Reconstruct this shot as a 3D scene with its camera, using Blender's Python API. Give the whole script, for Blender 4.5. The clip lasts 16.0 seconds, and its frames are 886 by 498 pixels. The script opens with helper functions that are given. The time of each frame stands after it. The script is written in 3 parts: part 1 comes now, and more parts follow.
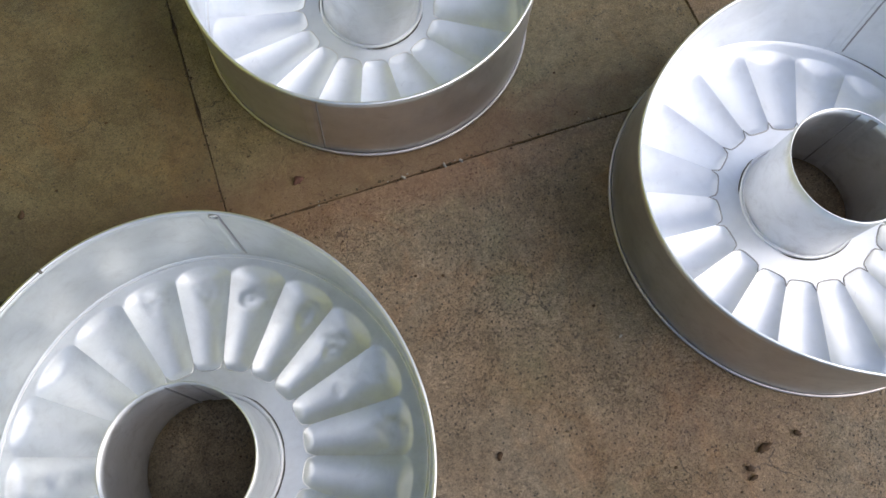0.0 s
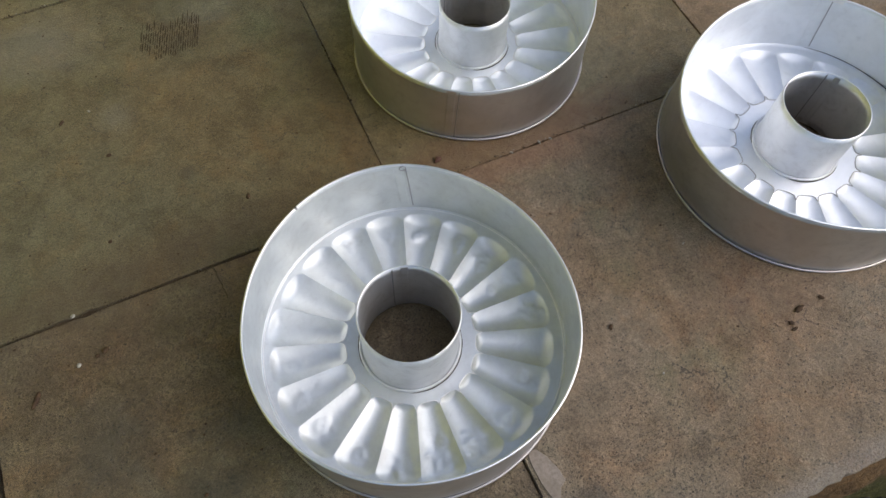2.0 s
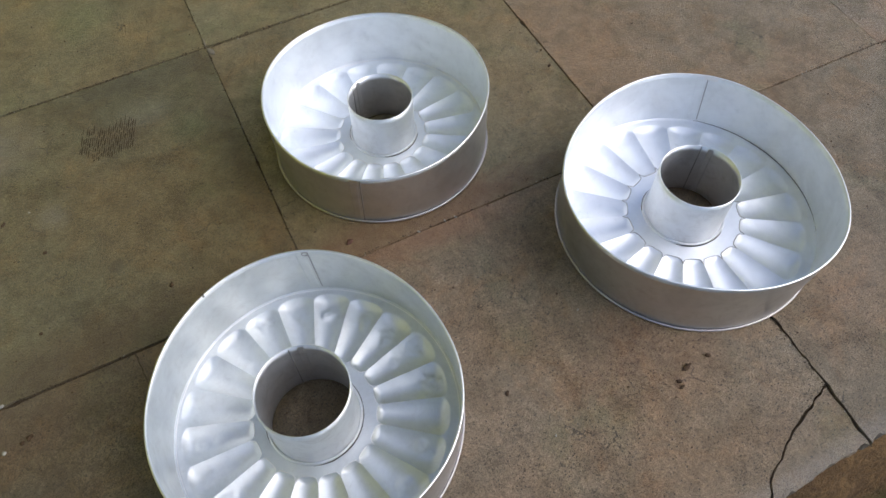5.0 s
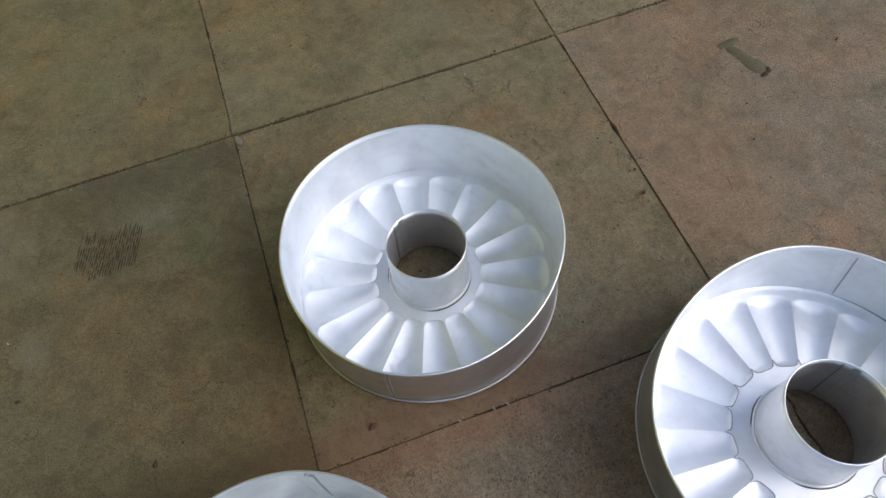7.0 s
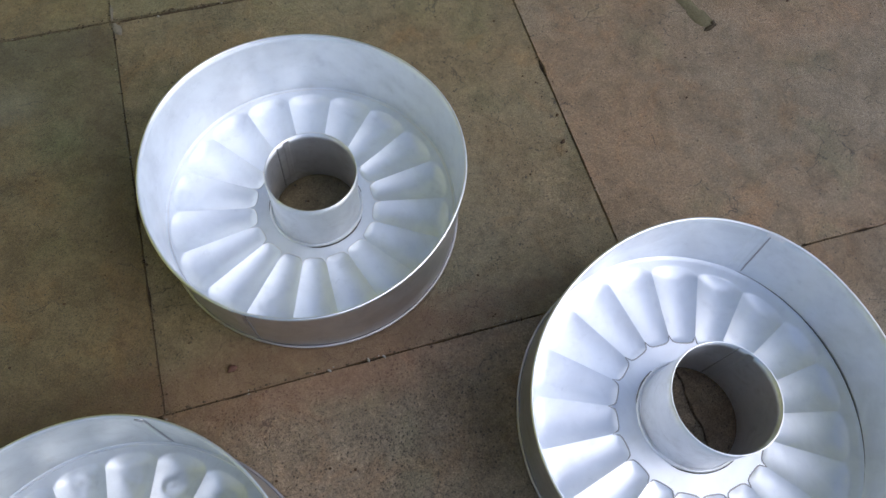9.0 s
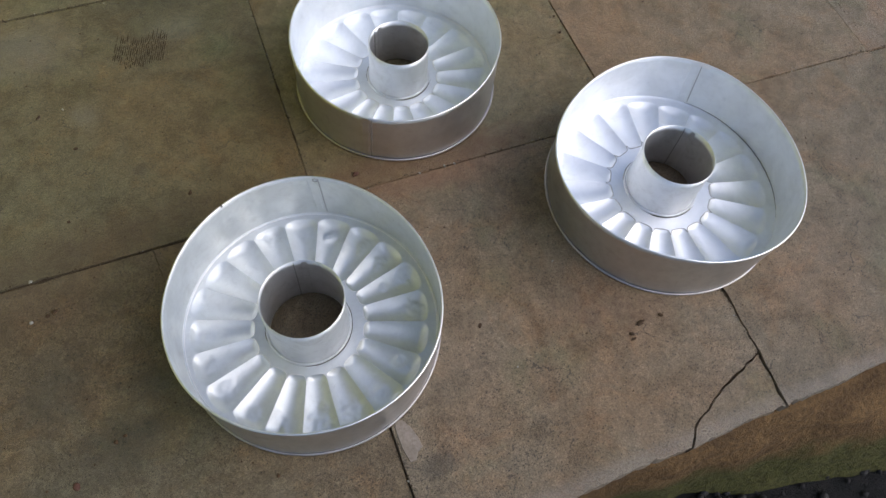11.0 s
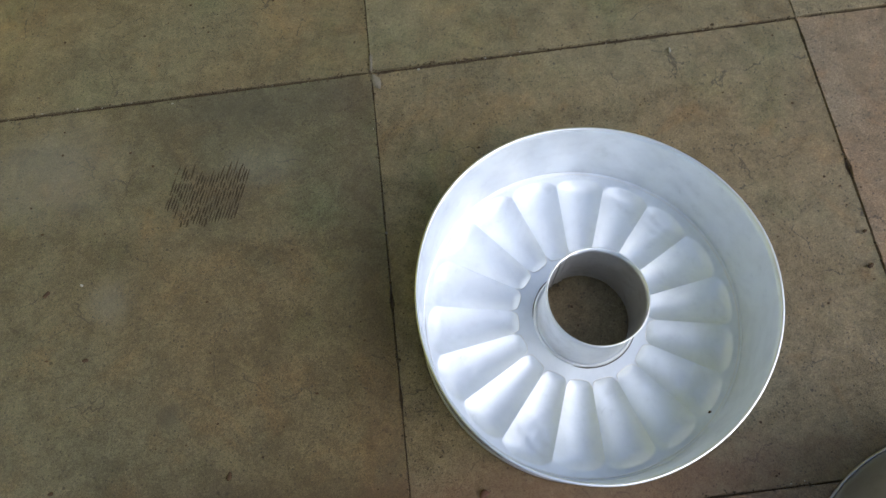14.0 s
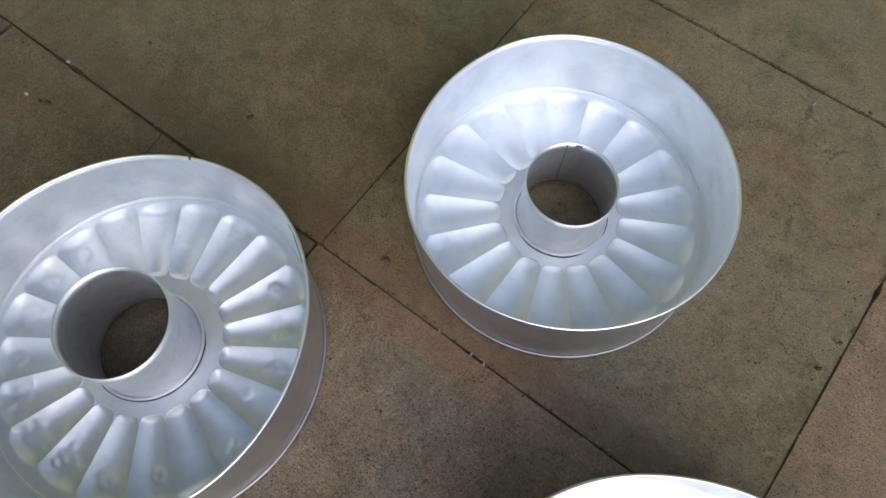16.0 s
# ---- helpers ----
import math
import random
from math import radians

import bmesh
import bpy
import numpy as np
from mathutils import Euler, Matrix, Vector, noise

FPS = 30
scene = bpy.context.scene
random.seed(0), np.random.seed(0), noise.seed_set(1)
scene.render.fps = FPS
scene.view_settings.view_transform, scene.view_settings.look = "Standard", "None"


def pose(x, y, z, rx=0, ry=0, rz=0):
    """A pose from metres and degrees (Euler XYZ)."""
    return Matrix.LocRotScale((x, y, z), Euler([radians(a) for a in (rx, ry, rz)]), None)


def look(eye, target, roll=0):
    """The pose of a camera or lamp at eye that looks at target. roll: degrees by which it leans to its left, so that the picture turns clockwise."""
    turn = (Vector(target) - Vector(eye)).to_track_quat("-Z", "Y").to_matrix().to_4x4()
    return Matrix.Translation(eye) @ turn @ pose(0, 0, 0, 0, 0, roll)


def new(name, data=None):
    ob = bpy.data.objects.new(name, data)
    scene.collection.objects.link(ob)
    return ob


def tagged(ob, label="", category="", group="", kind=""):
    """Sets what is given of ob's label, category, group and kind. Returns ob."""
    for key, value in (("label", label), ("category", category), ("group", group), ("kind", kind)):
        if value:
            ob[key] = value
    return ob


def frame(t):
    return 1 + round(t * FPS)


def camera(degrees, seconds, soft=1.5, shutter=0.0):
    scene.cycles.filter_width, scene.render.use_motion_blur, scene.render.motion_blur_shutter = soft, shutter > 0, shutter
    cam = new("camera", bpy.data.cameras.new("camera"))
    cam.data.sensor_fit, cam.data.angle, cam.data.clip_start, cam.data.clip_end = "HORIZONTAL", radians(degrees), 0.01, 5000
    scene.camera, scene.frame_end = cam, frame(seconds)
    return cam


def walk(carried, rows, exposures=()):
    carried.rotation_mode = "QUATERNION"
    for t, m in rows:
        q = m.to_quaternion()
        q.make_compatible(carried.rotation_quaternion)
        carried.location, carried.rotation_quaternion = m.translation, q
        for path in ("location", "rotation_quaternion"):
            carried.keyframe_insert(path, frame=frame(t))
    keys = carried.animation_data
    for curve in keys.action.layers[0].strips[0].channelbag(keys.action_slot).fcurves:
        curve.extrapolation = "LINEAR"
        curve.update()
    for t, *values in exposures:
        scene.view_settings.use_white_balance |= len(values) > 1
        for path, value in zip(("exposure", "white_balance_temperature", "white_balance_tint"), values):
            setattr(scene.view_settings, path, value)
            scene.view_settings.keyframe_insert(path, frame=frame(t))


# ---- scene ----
cam = camera(65.14, 16.0)
PATH = [
    (0, (0.0433, -0.5975, 0.4663), (0.2099, -0.3207, -0.4801), 10.47),
    (0.5, (-0.0170, -0.6133, 0.4614), (0.1090, -0.3481, -0.4946), 7.87),
    (1, (-0.0800, -0.6601, 0.4774), (0.0240, -0.3727, -0.4747), 4.26),
    (1.5, (-0.1324, -0.7126, 0.5027), (0.0103, -0.4376, -0.4481), 9.71),
    (2, (-0.1368, -0.7372, 0.5836), (0.0810, -0.3315, -0.3040), 2.92),
    (2.5, (-0.0946, -0.7568, 0.6079), (0.1408, -0.2858, -0.2423), -2.15),
    (3, (-0.1024, -0.7795, 0.6146), (0.1880, -0.2715, -0.1963), -1.48),
    (3.2, (-0.1035, -0.7917, 0.6014), (0.1699, -0.2918, -0.2204), -2.59),
    (5.3, (-0.0269, -0.7940, 0.6331), (0.2073, -0.3070, -0.2084), -0.99),
    (5.5, (-0.0097, -0.7839, 0.6247), (0.2092, -0.2820, -0.2121), -2.22),
    (6, (0.0151, -0.7154, 0.5797), (0.1641, -0.2312, -0.2825), -7.07),
    (6.5, (0.0596, -0.6422, 0.6038), (0.2056, -0.1770, -0.2693), -6.21),
    (7, (0.0661, -0.5710, 0.6014), (0.2102, -0.0834, -0.2596), -5.15),
    (7.5, (0.0418, -0.5071, 0.5784), (0.1635, -0.0351, -0.2948), -5.01),
    (8, (0.0385, -0.4768, 0.5601), (0.1460, -0.0053, -0.3152), -3.85),
    (8.5, (0.0723, -0.5036, 0.5408), (0.2165, -0.0615, -0.3445), 2.14),
    (9, (0.1190, -0.5510, 0.5499), (0.3159, -0.1753, -0.3557), 10.72),
    (9.2, (0.1282, -0.5767, 0.5533), (0.3466, -0.2060, -0.3494), 12.02),
    (11.3, (-0.0849, -0.8503, 0.7144), (0.1429, -0.4132, -0.1557), 6.53),
    (11.5, (-0.0774, -0.8555, 0.7203), (0.1263, -0.3979, -0.1452), 3.18),
    (12, (-0.1644, -0.8212, 0.7009), (0.0016, -0.3532, -0.1671), 3.34),
    (12.5, (-0.1669, -0.7159, 0.6717), (-0.0745, -0.2472, -0.2068), 1.80),
    (13, (-0.1012, -0.5586, 0.6304), (-0.0562, -0.1329, -0.2734), 0.00),
    (13.5, (-0.0254, -0.4484, 0.5774), (0.0073, -0.0615, -0.3441), -0.84),
    (14, (0.0250, -0.3820, 0.5421), (0.0539, -0.0352, -0.3954), -3.40),
    (14.5, (0.0451, -0.3490, 0.5224), (0.0636, -0.0440, -0.4297), -3.12),
    (15, (0.0970, -0.3836, 0.5370), (0.0581, -0.0678, -0.4110), -1.15),
    (15.5, (0.1834, -0.4590, 0.5567), (0.0219, -0.1591, -0.3835), -1.52),
    (16, (0.1994, -0.5172, 0.5542), (-0.0044, -0.2185, -0.3781), 1.39),
]
EXPOSURES = [(0.0, 0.42, 6250, 11), (1.5, 0.33, 6450, 11), (3.0, 0.42, 5850, 11), (5.5, 0.43, 6050, 11), (7.0, 0.26, 6000, 12), (8.0, 0.14, 6050, 12), (9.0, 0.24, 5680, 12), (11.5, 0.36, 6100, 12), (12.5, 0.55, 5900, 9), (13.2, 0.64, 5820, 6), (14.5, 0.26, 5850, 12), (15.0, 0.24, 5850, 13), (16.0, 0.25, 5780, 13)]
walk(cam, [(t, look(eye, target, roll)) for t, eye, target, roll in PATH], EXPOSURES)

# ---- light ----
SUN_DIR = Vector((0.62, -0.42, 0.62)).normalized()      # towards the brightest part of the cloudy sky
world = bpy.data.worlds.new("overcast_sky")
world.use_nodes = True
scene.world = world
wn, wl = world.node_tree.nodes, world.node_tree.links
sky = wn.new("ShaderNodeTexSky")
sky.sky_type = "NISHITA"
sky.sun_disc = False
sky.sun_elevation = math.asin(SUN_DIR.z)
sky.sun_rotation = math.atan2(SUN_DIR.x, SUN_DIR.y)
sky.air_density, sky.dust_density, sky.ozone_density = 1.0, 2.2, 1.0
wl.new(sky.outputs[0], wn["Background"].inputs[0])
wn["Background"].inputs[1].default_value = 0.135
sun = new("sun", bpy.data.lights.new("sun", "SUN"))
sun.data.energy, sun.data.angle, sun.data.color = 1.28, radians(70), (1.0, 0.96, 0.9)
sun.matrix_world = look(SUN_DIR * 10, (0, 0, 0))


# ---- material helpers ----
def mat(name):
    m = bpy.data.materials.new(name)
    m.use_nodes = True
    return m, m.node_tree.nodes, m.node_tree.links, m.node_tree.nodes["Principled BSDF"]


def nz(nodes, links, vec, scale, detail=4.0, rough=0.55, dist=0.0):
    n = nodes.new("ShaderNodeTexNoise")
    n.inputs["Scale"].default_value, n.inputs["Detail"].default_value = scale, detail
    n.inputs["Roughness"].default_value, n.inputs["Distortion"].default_value = rough, dist
    links.new(vec, n.inputs["Vector"])
    return n.outputs["Fac"]


def ramp(nodes, links, fac, lo, hi, a=0.0, b=1.0):
    n = nodes.new("ShaderNodeMapRange")
    n.interpolation_type = "SMOOTHSTEP"
    for i, v in enumerate((lo, hi, a, b)):
        n.inputs[i + 1].default_value = v
    links.new(fac, n.inputs[0])
    return n.outputs[0]


def calc(nodes, links, op, a, b):
    n = nodes.new("ShaderNodeMath")
    n.operation = op
    for i, v in enumerate((a, b)):
        if isinstance(v, (int, float)):
            n.inputs[i].default_value = v
        else:
            links.new(v, n.inputs[i])
    return n.outputs[0]


def mix(nodes, links, fac, a, b, blend="MIX"):
    n = nodes.new("ShaderNodeMix")
    n.data_type, n.blend_type = "RGBA", blend
    for i, v in ((0, fac), (6, a), (7, b)):
        if isinstance(v, (int, float)):
            n.inputs[i].default_value = v
        elif isinstance(v, tuple):
            n.inputs[i].default_value = (*v, 1)
        else:
            links.new(v, n.inputs[i])
    return n.outputs[2]


def bump(nodes, links, height, strength, distance, normal=None):
    n = nodes.new("ShaderNodeBump")
    n.inputs["Strength"].default_value, n.inputs["Distance"].default_value = strength, distance
    links.new(height, n.inputs["Height"])
    if normal is not None:
        links.new(normal, n.inputs["Normal"])
    return n.outputs[0]


def spot(nodes, links, pos, cx, cy, rx, ry, soft, wobble):
    """A stain of uneven outline round (cx, cy): 1 inside, 0 outside."""
    s = nodes.new("ShaderNodeSeparateXYZ")
    links.new(pos, s.inputs[0])
    dx = calc(nodes, links, "DIVIDE", calc(nodes, links, "SUBTRACT", s.outputs[0], cx), rx)
    dy = calc(nodes, links, "DIVIDE", calc(nodes, links, "SUBTRACT", s.outputs[1], cy), ry)
    d = calc(nodes, links, "SQRT", calc(nodes, links, "ADD", calc(nodes, links, "MULTIPLY", dx, dx), calc(nodes, links, "MULTIPLY", dy, dy)), 0.0)
    d = calc(nodes, links, "ADD", d, wobble)
    return ramp(nodes, links, d, 1.0 - soft, 1.0 + soft, 1.0, 0.0)


def stone_material():
    m, N, L, P = mat("sandstone_slab")
    geo = N.new("ShaderNodeNewGeometry").outputs["Position"]
    info = N.new("ShaderNodeObjectInfo")
    shift = N.new("ShaderNodeVectorMath")
    shift.operation = "MULTIPLY_ADD"
    L.new(info.outputs["Random"], shift.inputs[0])
    shift.inputs[1].default_value = (7.0, 3.0, 5.0)
    L.new(geo, shift.inputs[2])
    vec = shift.outputs[0]
    big, mid = nz(N, L, vec, 5, 5, 0.6), nz(N, L, vec, 15, 6, 0.62, 0.8)
    fine = nz(N, L, vec, 820, 4, 0.8)
    col = info.outputs["Color"]
    col = mix(N, L, ramp(N, L, big, 0.36, 0.66), col, mix(N, L, 1.0, col, (1.13, 0.97, 0.84), "MULTIPLY"))
    col = mix(N, L, ramp(N, L, mid, 0.44, 0.68, 0, 0.6), col, mix(N, L, 1.0, col, (0.68, 0.66, 0.6), "MULTIPLY"))
    green = nz(N, L, vec, 9, 4, 0.6)
    col = mix(N, L, ramp(N, L, green, 0.52, 0.72, 0, 0.6), col, mix(N, L, 1.0, col, (0.82, 1.0, 0.85), "MULTIPLY"))
    pale = nz(N, L, vec, 14, 5, 0.7)
    col = mix(N, L, ramp(N, L, pale, 0.6, 0.78, 0, 0.5), col, mix(N, L, 1.0, col, (1.4, 1.36, 1.3), "MULTIPLY"))
    col = mix(N, L, ramp(N, L, fine, 0.34, 0.66), mix(N, L, 1.0, col, (0.74, 0.72, 0.69), "MULTIPLY"), mix(N, L, 1.0, col, (1.26, 1.25, 1.24), "MULTIPLY"))
    # blotches a finger wide
    blot = nz(N, L, vec, 48, 9, 0.78, 0.6)
    col = mix(N, L, ramp(N, L, blot, 0.34, 0.66), mix(N, L, 1.0, col, (0.8, 0.78, 0.75), "MULTIPLY"), mix(N, L, 1.0, col, (1.17, 1.17, 1.17), "MULTIPLY"))
    tan = nz(N, L, vec, 11, 6, 0.7, 1.0)
    col = mix(N, L, ramp(N, L, tan, 0.5, 0.66, 0.0, 0.55), col, mix(N, L, 1.0, col, (1.2, 0.98, 0.78), "MULTIPLY"))
    # sharp salt-and-pepper grains
    speck = nz(N, L, vec, 1050, 2, 0.6)
    col = mix(N, L, ramp(N, L, speck, 0.34, 0.40, 0.6, 0.0), col, mix(N, L, 1.0, col, (0.34, 0.32, 0.3), "MULTIPLY"))
    col = mix(N, L, ramp(N, L, speck, 0.62, 0.69, 0.0, 0.45), col, mix(N, L, 1.0, col, (1.75, 1.72, 1.68), "MULTIPLY"))
    # worn, leathery mottling
    skin = nz(N, L, vec, 330, 3, 0.6)
    col = mix(N, L, ramp(N, L, skin, 0.38, 0.62), mix(N, L, 1.0, col, (0.9, 0.89, 0.88), "MULTIPLY"), mix(N, L, 1.0, col, (1.09, 1.09, 1.08), "MULTIPLY"))
    # dark pores, denser on the weathered outer slabs
    vor = N.new("ShaderNodeTexVoronoi")
    vor.inputs["Scale"].default_value = 270
    vor.inputs["Randomness"].default_value = 1
    L.new(vec, vor.inputs["Vector"])
    sep = N.new("ShaderNodeSeparateXYZ")
    L.new(geo, sep.inputs[0])
    outer = ramp(N, L, sep.outputs[1], -0.43, -0.37, 1.0, 0.85)
    where = ramp(N, L, nz(N, L, vec, 30, 4, 0.6), 0.3, 0.5)
    pore = calc(N, L, "MULTIPLY", ramp(N, L, vor.outputs["Distance"], 0.13, 0.26, 1.0, 0.0), calc(N, L, "MULTIPLY", calc(N, L, "MULTIPLY", where, outer), ramp(N, L, vor.outputs["Color"], 0.4, 0.5)))
    col = mix(N, L, calc(N, L, "MULTIPLY", pore, 0.85), col, (0.035, 0.028, 0.02))
    vor2 = N.new("ShaderNodeTexVoronoi")
    vor2.inputs["Scale"].default_value = 46
    L.new(vec, vor2.inputs["Vector"])
    fleck = ramp(N, L, vor2.outputs["Distance"], 0.035, 0.075, 1.0, 0.0)
    col = mix(N, L, calc(N, L, "MULTIPLY", fleck, 0.75), col, (0.03, 0.024, 0.018))
    vor3 = N.new("ShaderNodeTexVoronoi")
    vor3.feature = "DISTANCE_TO_EDGE"
    vor3.inputs["Scale"].default_value = 30
    L.new(vec, vor3.inputs["Vector"])
    scuff = calc(N, L, "MULTIPLY", ramp(N, L, vor3.outputs["Distance"], 0.0, 0.03, 1.0, 0.0), ramp(N, L, nz(N, L, vec, 70, 3), 0.62, 0.68))
    col = mix(N, L, calc(N, L, "MULTIPLY", scuff, 0.45), col, (0.045, 0.035, 0.024))
    # hairline cracks that wander over the slabs and break off
    bend = N.new("ShaderNodeVectorMath")
    bend.operation = "MULTIPLY_ADD"
    wander = N.new("ShaderNodeTexNoise")
    wander.inputs["Scale"].default_value, wander.inputs["Detail"].default_value = 26, 5
    L.new(vec, wander.inputs["Vector"])
    L.new(wander.outputs["Color"], bend.inputs[0])
    bend.inputs[1].default_value = (0.05, 0.05, 0.05)
    L.new(vec, bend.inputs[2])
    vor4 = N.new("ShaderNodeTexVoronoi")
    vor4.feature = "DISTANCE_TO_EDGE"
    vor4.inputs["Scale"].default_value = 17
    L.new(bend.outputs[0], vor4.inputs["Vector"])
    hair = calc(N, L, "MULTIPLY", ramp(N, L, vor4.outputs["Distance"], 0.002, 0.011, 1.0, 0.0), ramp(N, L, nz(N, L, vec, 24, 3), 0.54, 0.62))
    col = mix(N, L, calc(N, L, "MULTIPLY", hair, 0.7), col, (0.035, 0.028, 0.02))
    # leathery, pitted skin of the weathered outer course
    pit = nz(N, L, vec, 720, 5, 0.75, 0.3)
    pitted = calc(N, L, "MULTIPLY", ramp(N, L, pit, 0.42, 0.465, 1.0, 0.0), ramp(N, L, sep.outputs[1], -0.42, -0.39, 1.0, 0.4))
    pitted = calc(N, L, "MULTIPLY", pitted, ramp(N, L, nz(N, L, vec, 8, 3, 0.6), 0.32, 0.62, 0.35, 1.0))
    col = mix(N, L, calc(N, L, "MULTIPLY", pitted, 0.85), col, mix(N, L, 1.0, col, (0.36, 0.34, 0.3), "MULTIPLY"))
    # stains that lie on the paving
    wob = calc(N, L, "MULTIPLY", calc(N, L, "SUBTRACT", nz(N, L, geo, 38, 5, 0.65), 0.5), 1.7)
    rust = spot(N, L, geo, 0.1, -0.392, 0.16, 0.035, 0.55, wob)
    col = mix(N, L, calc(N, L, "MULTIPLY", rust, 0.42), col, (0.2, 0.085, 0.04))
    rust2 = spot(N, L, geo, 0.27, -0.62, 0.08, 0.05, 0.8, wob)
    col = mix(N, L, calc(N, L, "MULTIPLY", rust2, 0.22), col, (0.2, 0.08, 0.04))
    for cx, cy, rx, ry, k in ((-0.188, -0.288, 0.008, 0.009, 0.5), (-0.32, -0.52, 0.04, 0.04, 0.45), (-0.26, -0.6, 0.04, 0.03, 0.5), (0.012, -0.725, 0.018, 0.011, 0.5),
                              (-0.07, -0.02, 0.07, 0.02, 0.35), (-0.36, -0.72, 0.06, 0.09, 0.55), (-0.22, -0.545, 0.02, 0.016, 0.5), (-0.24, -0.69, 0.03, 0.016, 0.4), (-0.14, -0.03, 0.05, 0.03, 0.25), (-0.151, -0.106, 0.036, 0.03, 0.15)):
        s = spot(N, L, geo, cx, cy, rx, ry, 0.7, wob)
        col = mix(N, L, calc(N, L, "MULTIPLY", s, k), col, (0.045, 0.04, 0.03))
    for cx, cy, rx, ry, k in ((-0.22, -0.374, 0.24, 0.026, 0.45), (-0.02, -0.2, 0.014, 0.2, 0.3), (0.28, -0.385, 0.14, 0.014, 0.35), (-0.3, -0.43, 0.12, 0.025, 0.3)):
        s = spot(N, L, geo, cx, cy, rx, ry, 0.9, wob)
        col = mix(N, L, calc(N, L, "MULTIPLY", s, k), col, (0.085, 0.05, 0.03))
    for cx, cy, rx, ry, k in ((-0.235, -0.19, 0.015, 0.015, 0.2), (-0.29, -0.06, 0.05, 0.04, 0.22), (-0.5, -0.1, 0.06, 0.07, 0.18), (-0.1, -0.08, 0.03, 0.02, 0.15)):
        s = spot(N, L, geo, cx, cy, rx, ry, 0.8, wob)
        col = mix(N, L, calc(N, L, "MULTIPLY", s, k), col, (0.3, 0.29, 0.25))
    # pale worn arris along the outer edge
    worn = ramp(N, L, calc(N, L, "ADD", sep.outputs[1], calc(N, L, "MULTIPLY", wob, 0.008)), -0.795, -0.778, 1.0, 0.0)
    col = mix(N, L, calc(N, L, "MULTIPLY", calc(N, L, "MULTIPLY", worn, ramp(N, L, fine, 0.3, 0.6, 0.3, 1.0)), 0.5), col, (0.31, 0.275, 0.235))
    L.new(col, P.inputs["Base Color"])
    L.new(ramp(N, L, mid, 0.3, 0.7, 0.5, 0.68), P.inputs["Roughness"])
    P.inputs["Specular IOR Level"].default_value = 0.5
    h = calc(N, L, "SUBTRACT", calc(N, L, "ADD", calc(N, L, "MULTIPLY", fine, 0.6), calc(N, L, "MULTIPLY", skin, 0.9)), calc(N, L, "ADD", calc(N, L, "MULTIPLY", pore, 0.8), calc(N, L, "MULTIPLY", pitted, 0.7)))
    b1 = bump(N, L, mid, 0.25, 0.004)
    L.new(bump(N, L, h, 0.85, 0.0017, b1), P.inputs["Normal"])
    return m


def alu_material(name, base, rough, wave, dirt=0.0, streak=(1, 1, 1)):
    m, N, L, P = mat(name)
    co = N.new("ShaderNodeTexCoord").outputs["Object"]
    mp = N.new("ShaderNodeMapping")
    mp.inputs["Scale"].default_value = streak
    L.new(co, mp.inputs[0])
    big, mid = nz(N, L, co, 22, 4, 0.6, 0.4), nz(N, L, co, 90, 5, 0.65)
    fine = nz(N, L, mp.outputs[0], 420, 4, 0.7)
    col = mix(N, L, ramp(N, L, big, 0.35, 0.7), base, tuple(c * 0.9 for c in base))
    col = mix(N, L, ramp(N, L, mid, 0.55, 0.8, 0, 0.5), col, tuple(c * 0.82 for c in base))
    if dirt:
        d = nz(N, L, co, 60, 6, 0.75, 0.8)
        col = mix(N, L, ramp(N, L, d, 0.45, 0.75, 0, dirt), col, (0.3, 0.27, 0.24))
    # a few short grey scratches
    v = N.new("ShaderNodeTexVoronoi")
    v.feature = "DISTANCE_TO_EDGE"
    v.inputs["Scale"].default_value = 34
    L.new(co, v.inputs["Vector"])
    scr = calc(N, L, "MULTIPLY", ramp(N, L, v.outputs["Distance"], 0.0, 0.012, 1.0, 0.0), ramp(N, L, nz(N, L, co, 45, 2), 0.7, 0.76))
    col = mix(N, L, calc(N, L, "MULTIPLY", scr, 0.4), col, tuple(c * 0.5 for c in base))
    L.new(col, P.inputs["Base Color"])
    P.inputs["Metallic"].default_value = 1.0
    r = calc(N, L, "ADD", ramp(N, L, mid, 0.3, 0.75, rough - 0.05, rough + 0.07), calc(N, L, "MULTIPLY", fine, 0.08))
    L.new(r, P.inputs["Roughness"])
    b1 = bump(N, L, mid, wave * 1.3, 0.0011, bump(N, L, big, wave, 0.004))
    L.new(bump(N, L, fine, 0.12, 0.0005, b1), P.inputs["Normal"])
    return m


def plain_material(name, a, b, scale, rough=0.85, relief=0.4, size=0.002):
    m, N, L, P = mat(name)
    geo = N.new("ShaderNodeNewGeometry").outputs["Position"]
    n1, n2 = nz(N, L, geo, scale, 6, 0.65, 0.5), nz(N, L, geo, scale * 9, 4, 0.7)
    col = mix(N, L, ramp(N, L, n1, 0.3, 0.7), a, b)
    col = mix(N, L, ramp(N, L, n2, 0.35, 0.75, 0, 0.6), col, tuple(c * 0.55 for c in a))
    L.new(col, P.inputs["Base Color"])
    P.inputs["Roughness"].default_value = rough
    P.inputs["Specular IOR Level"].default_value = 0.25
    L.new(bump(N, L, calc(N, L, "ADD", n1, n2), relief, size), P.inputs["Normal"])
    return m


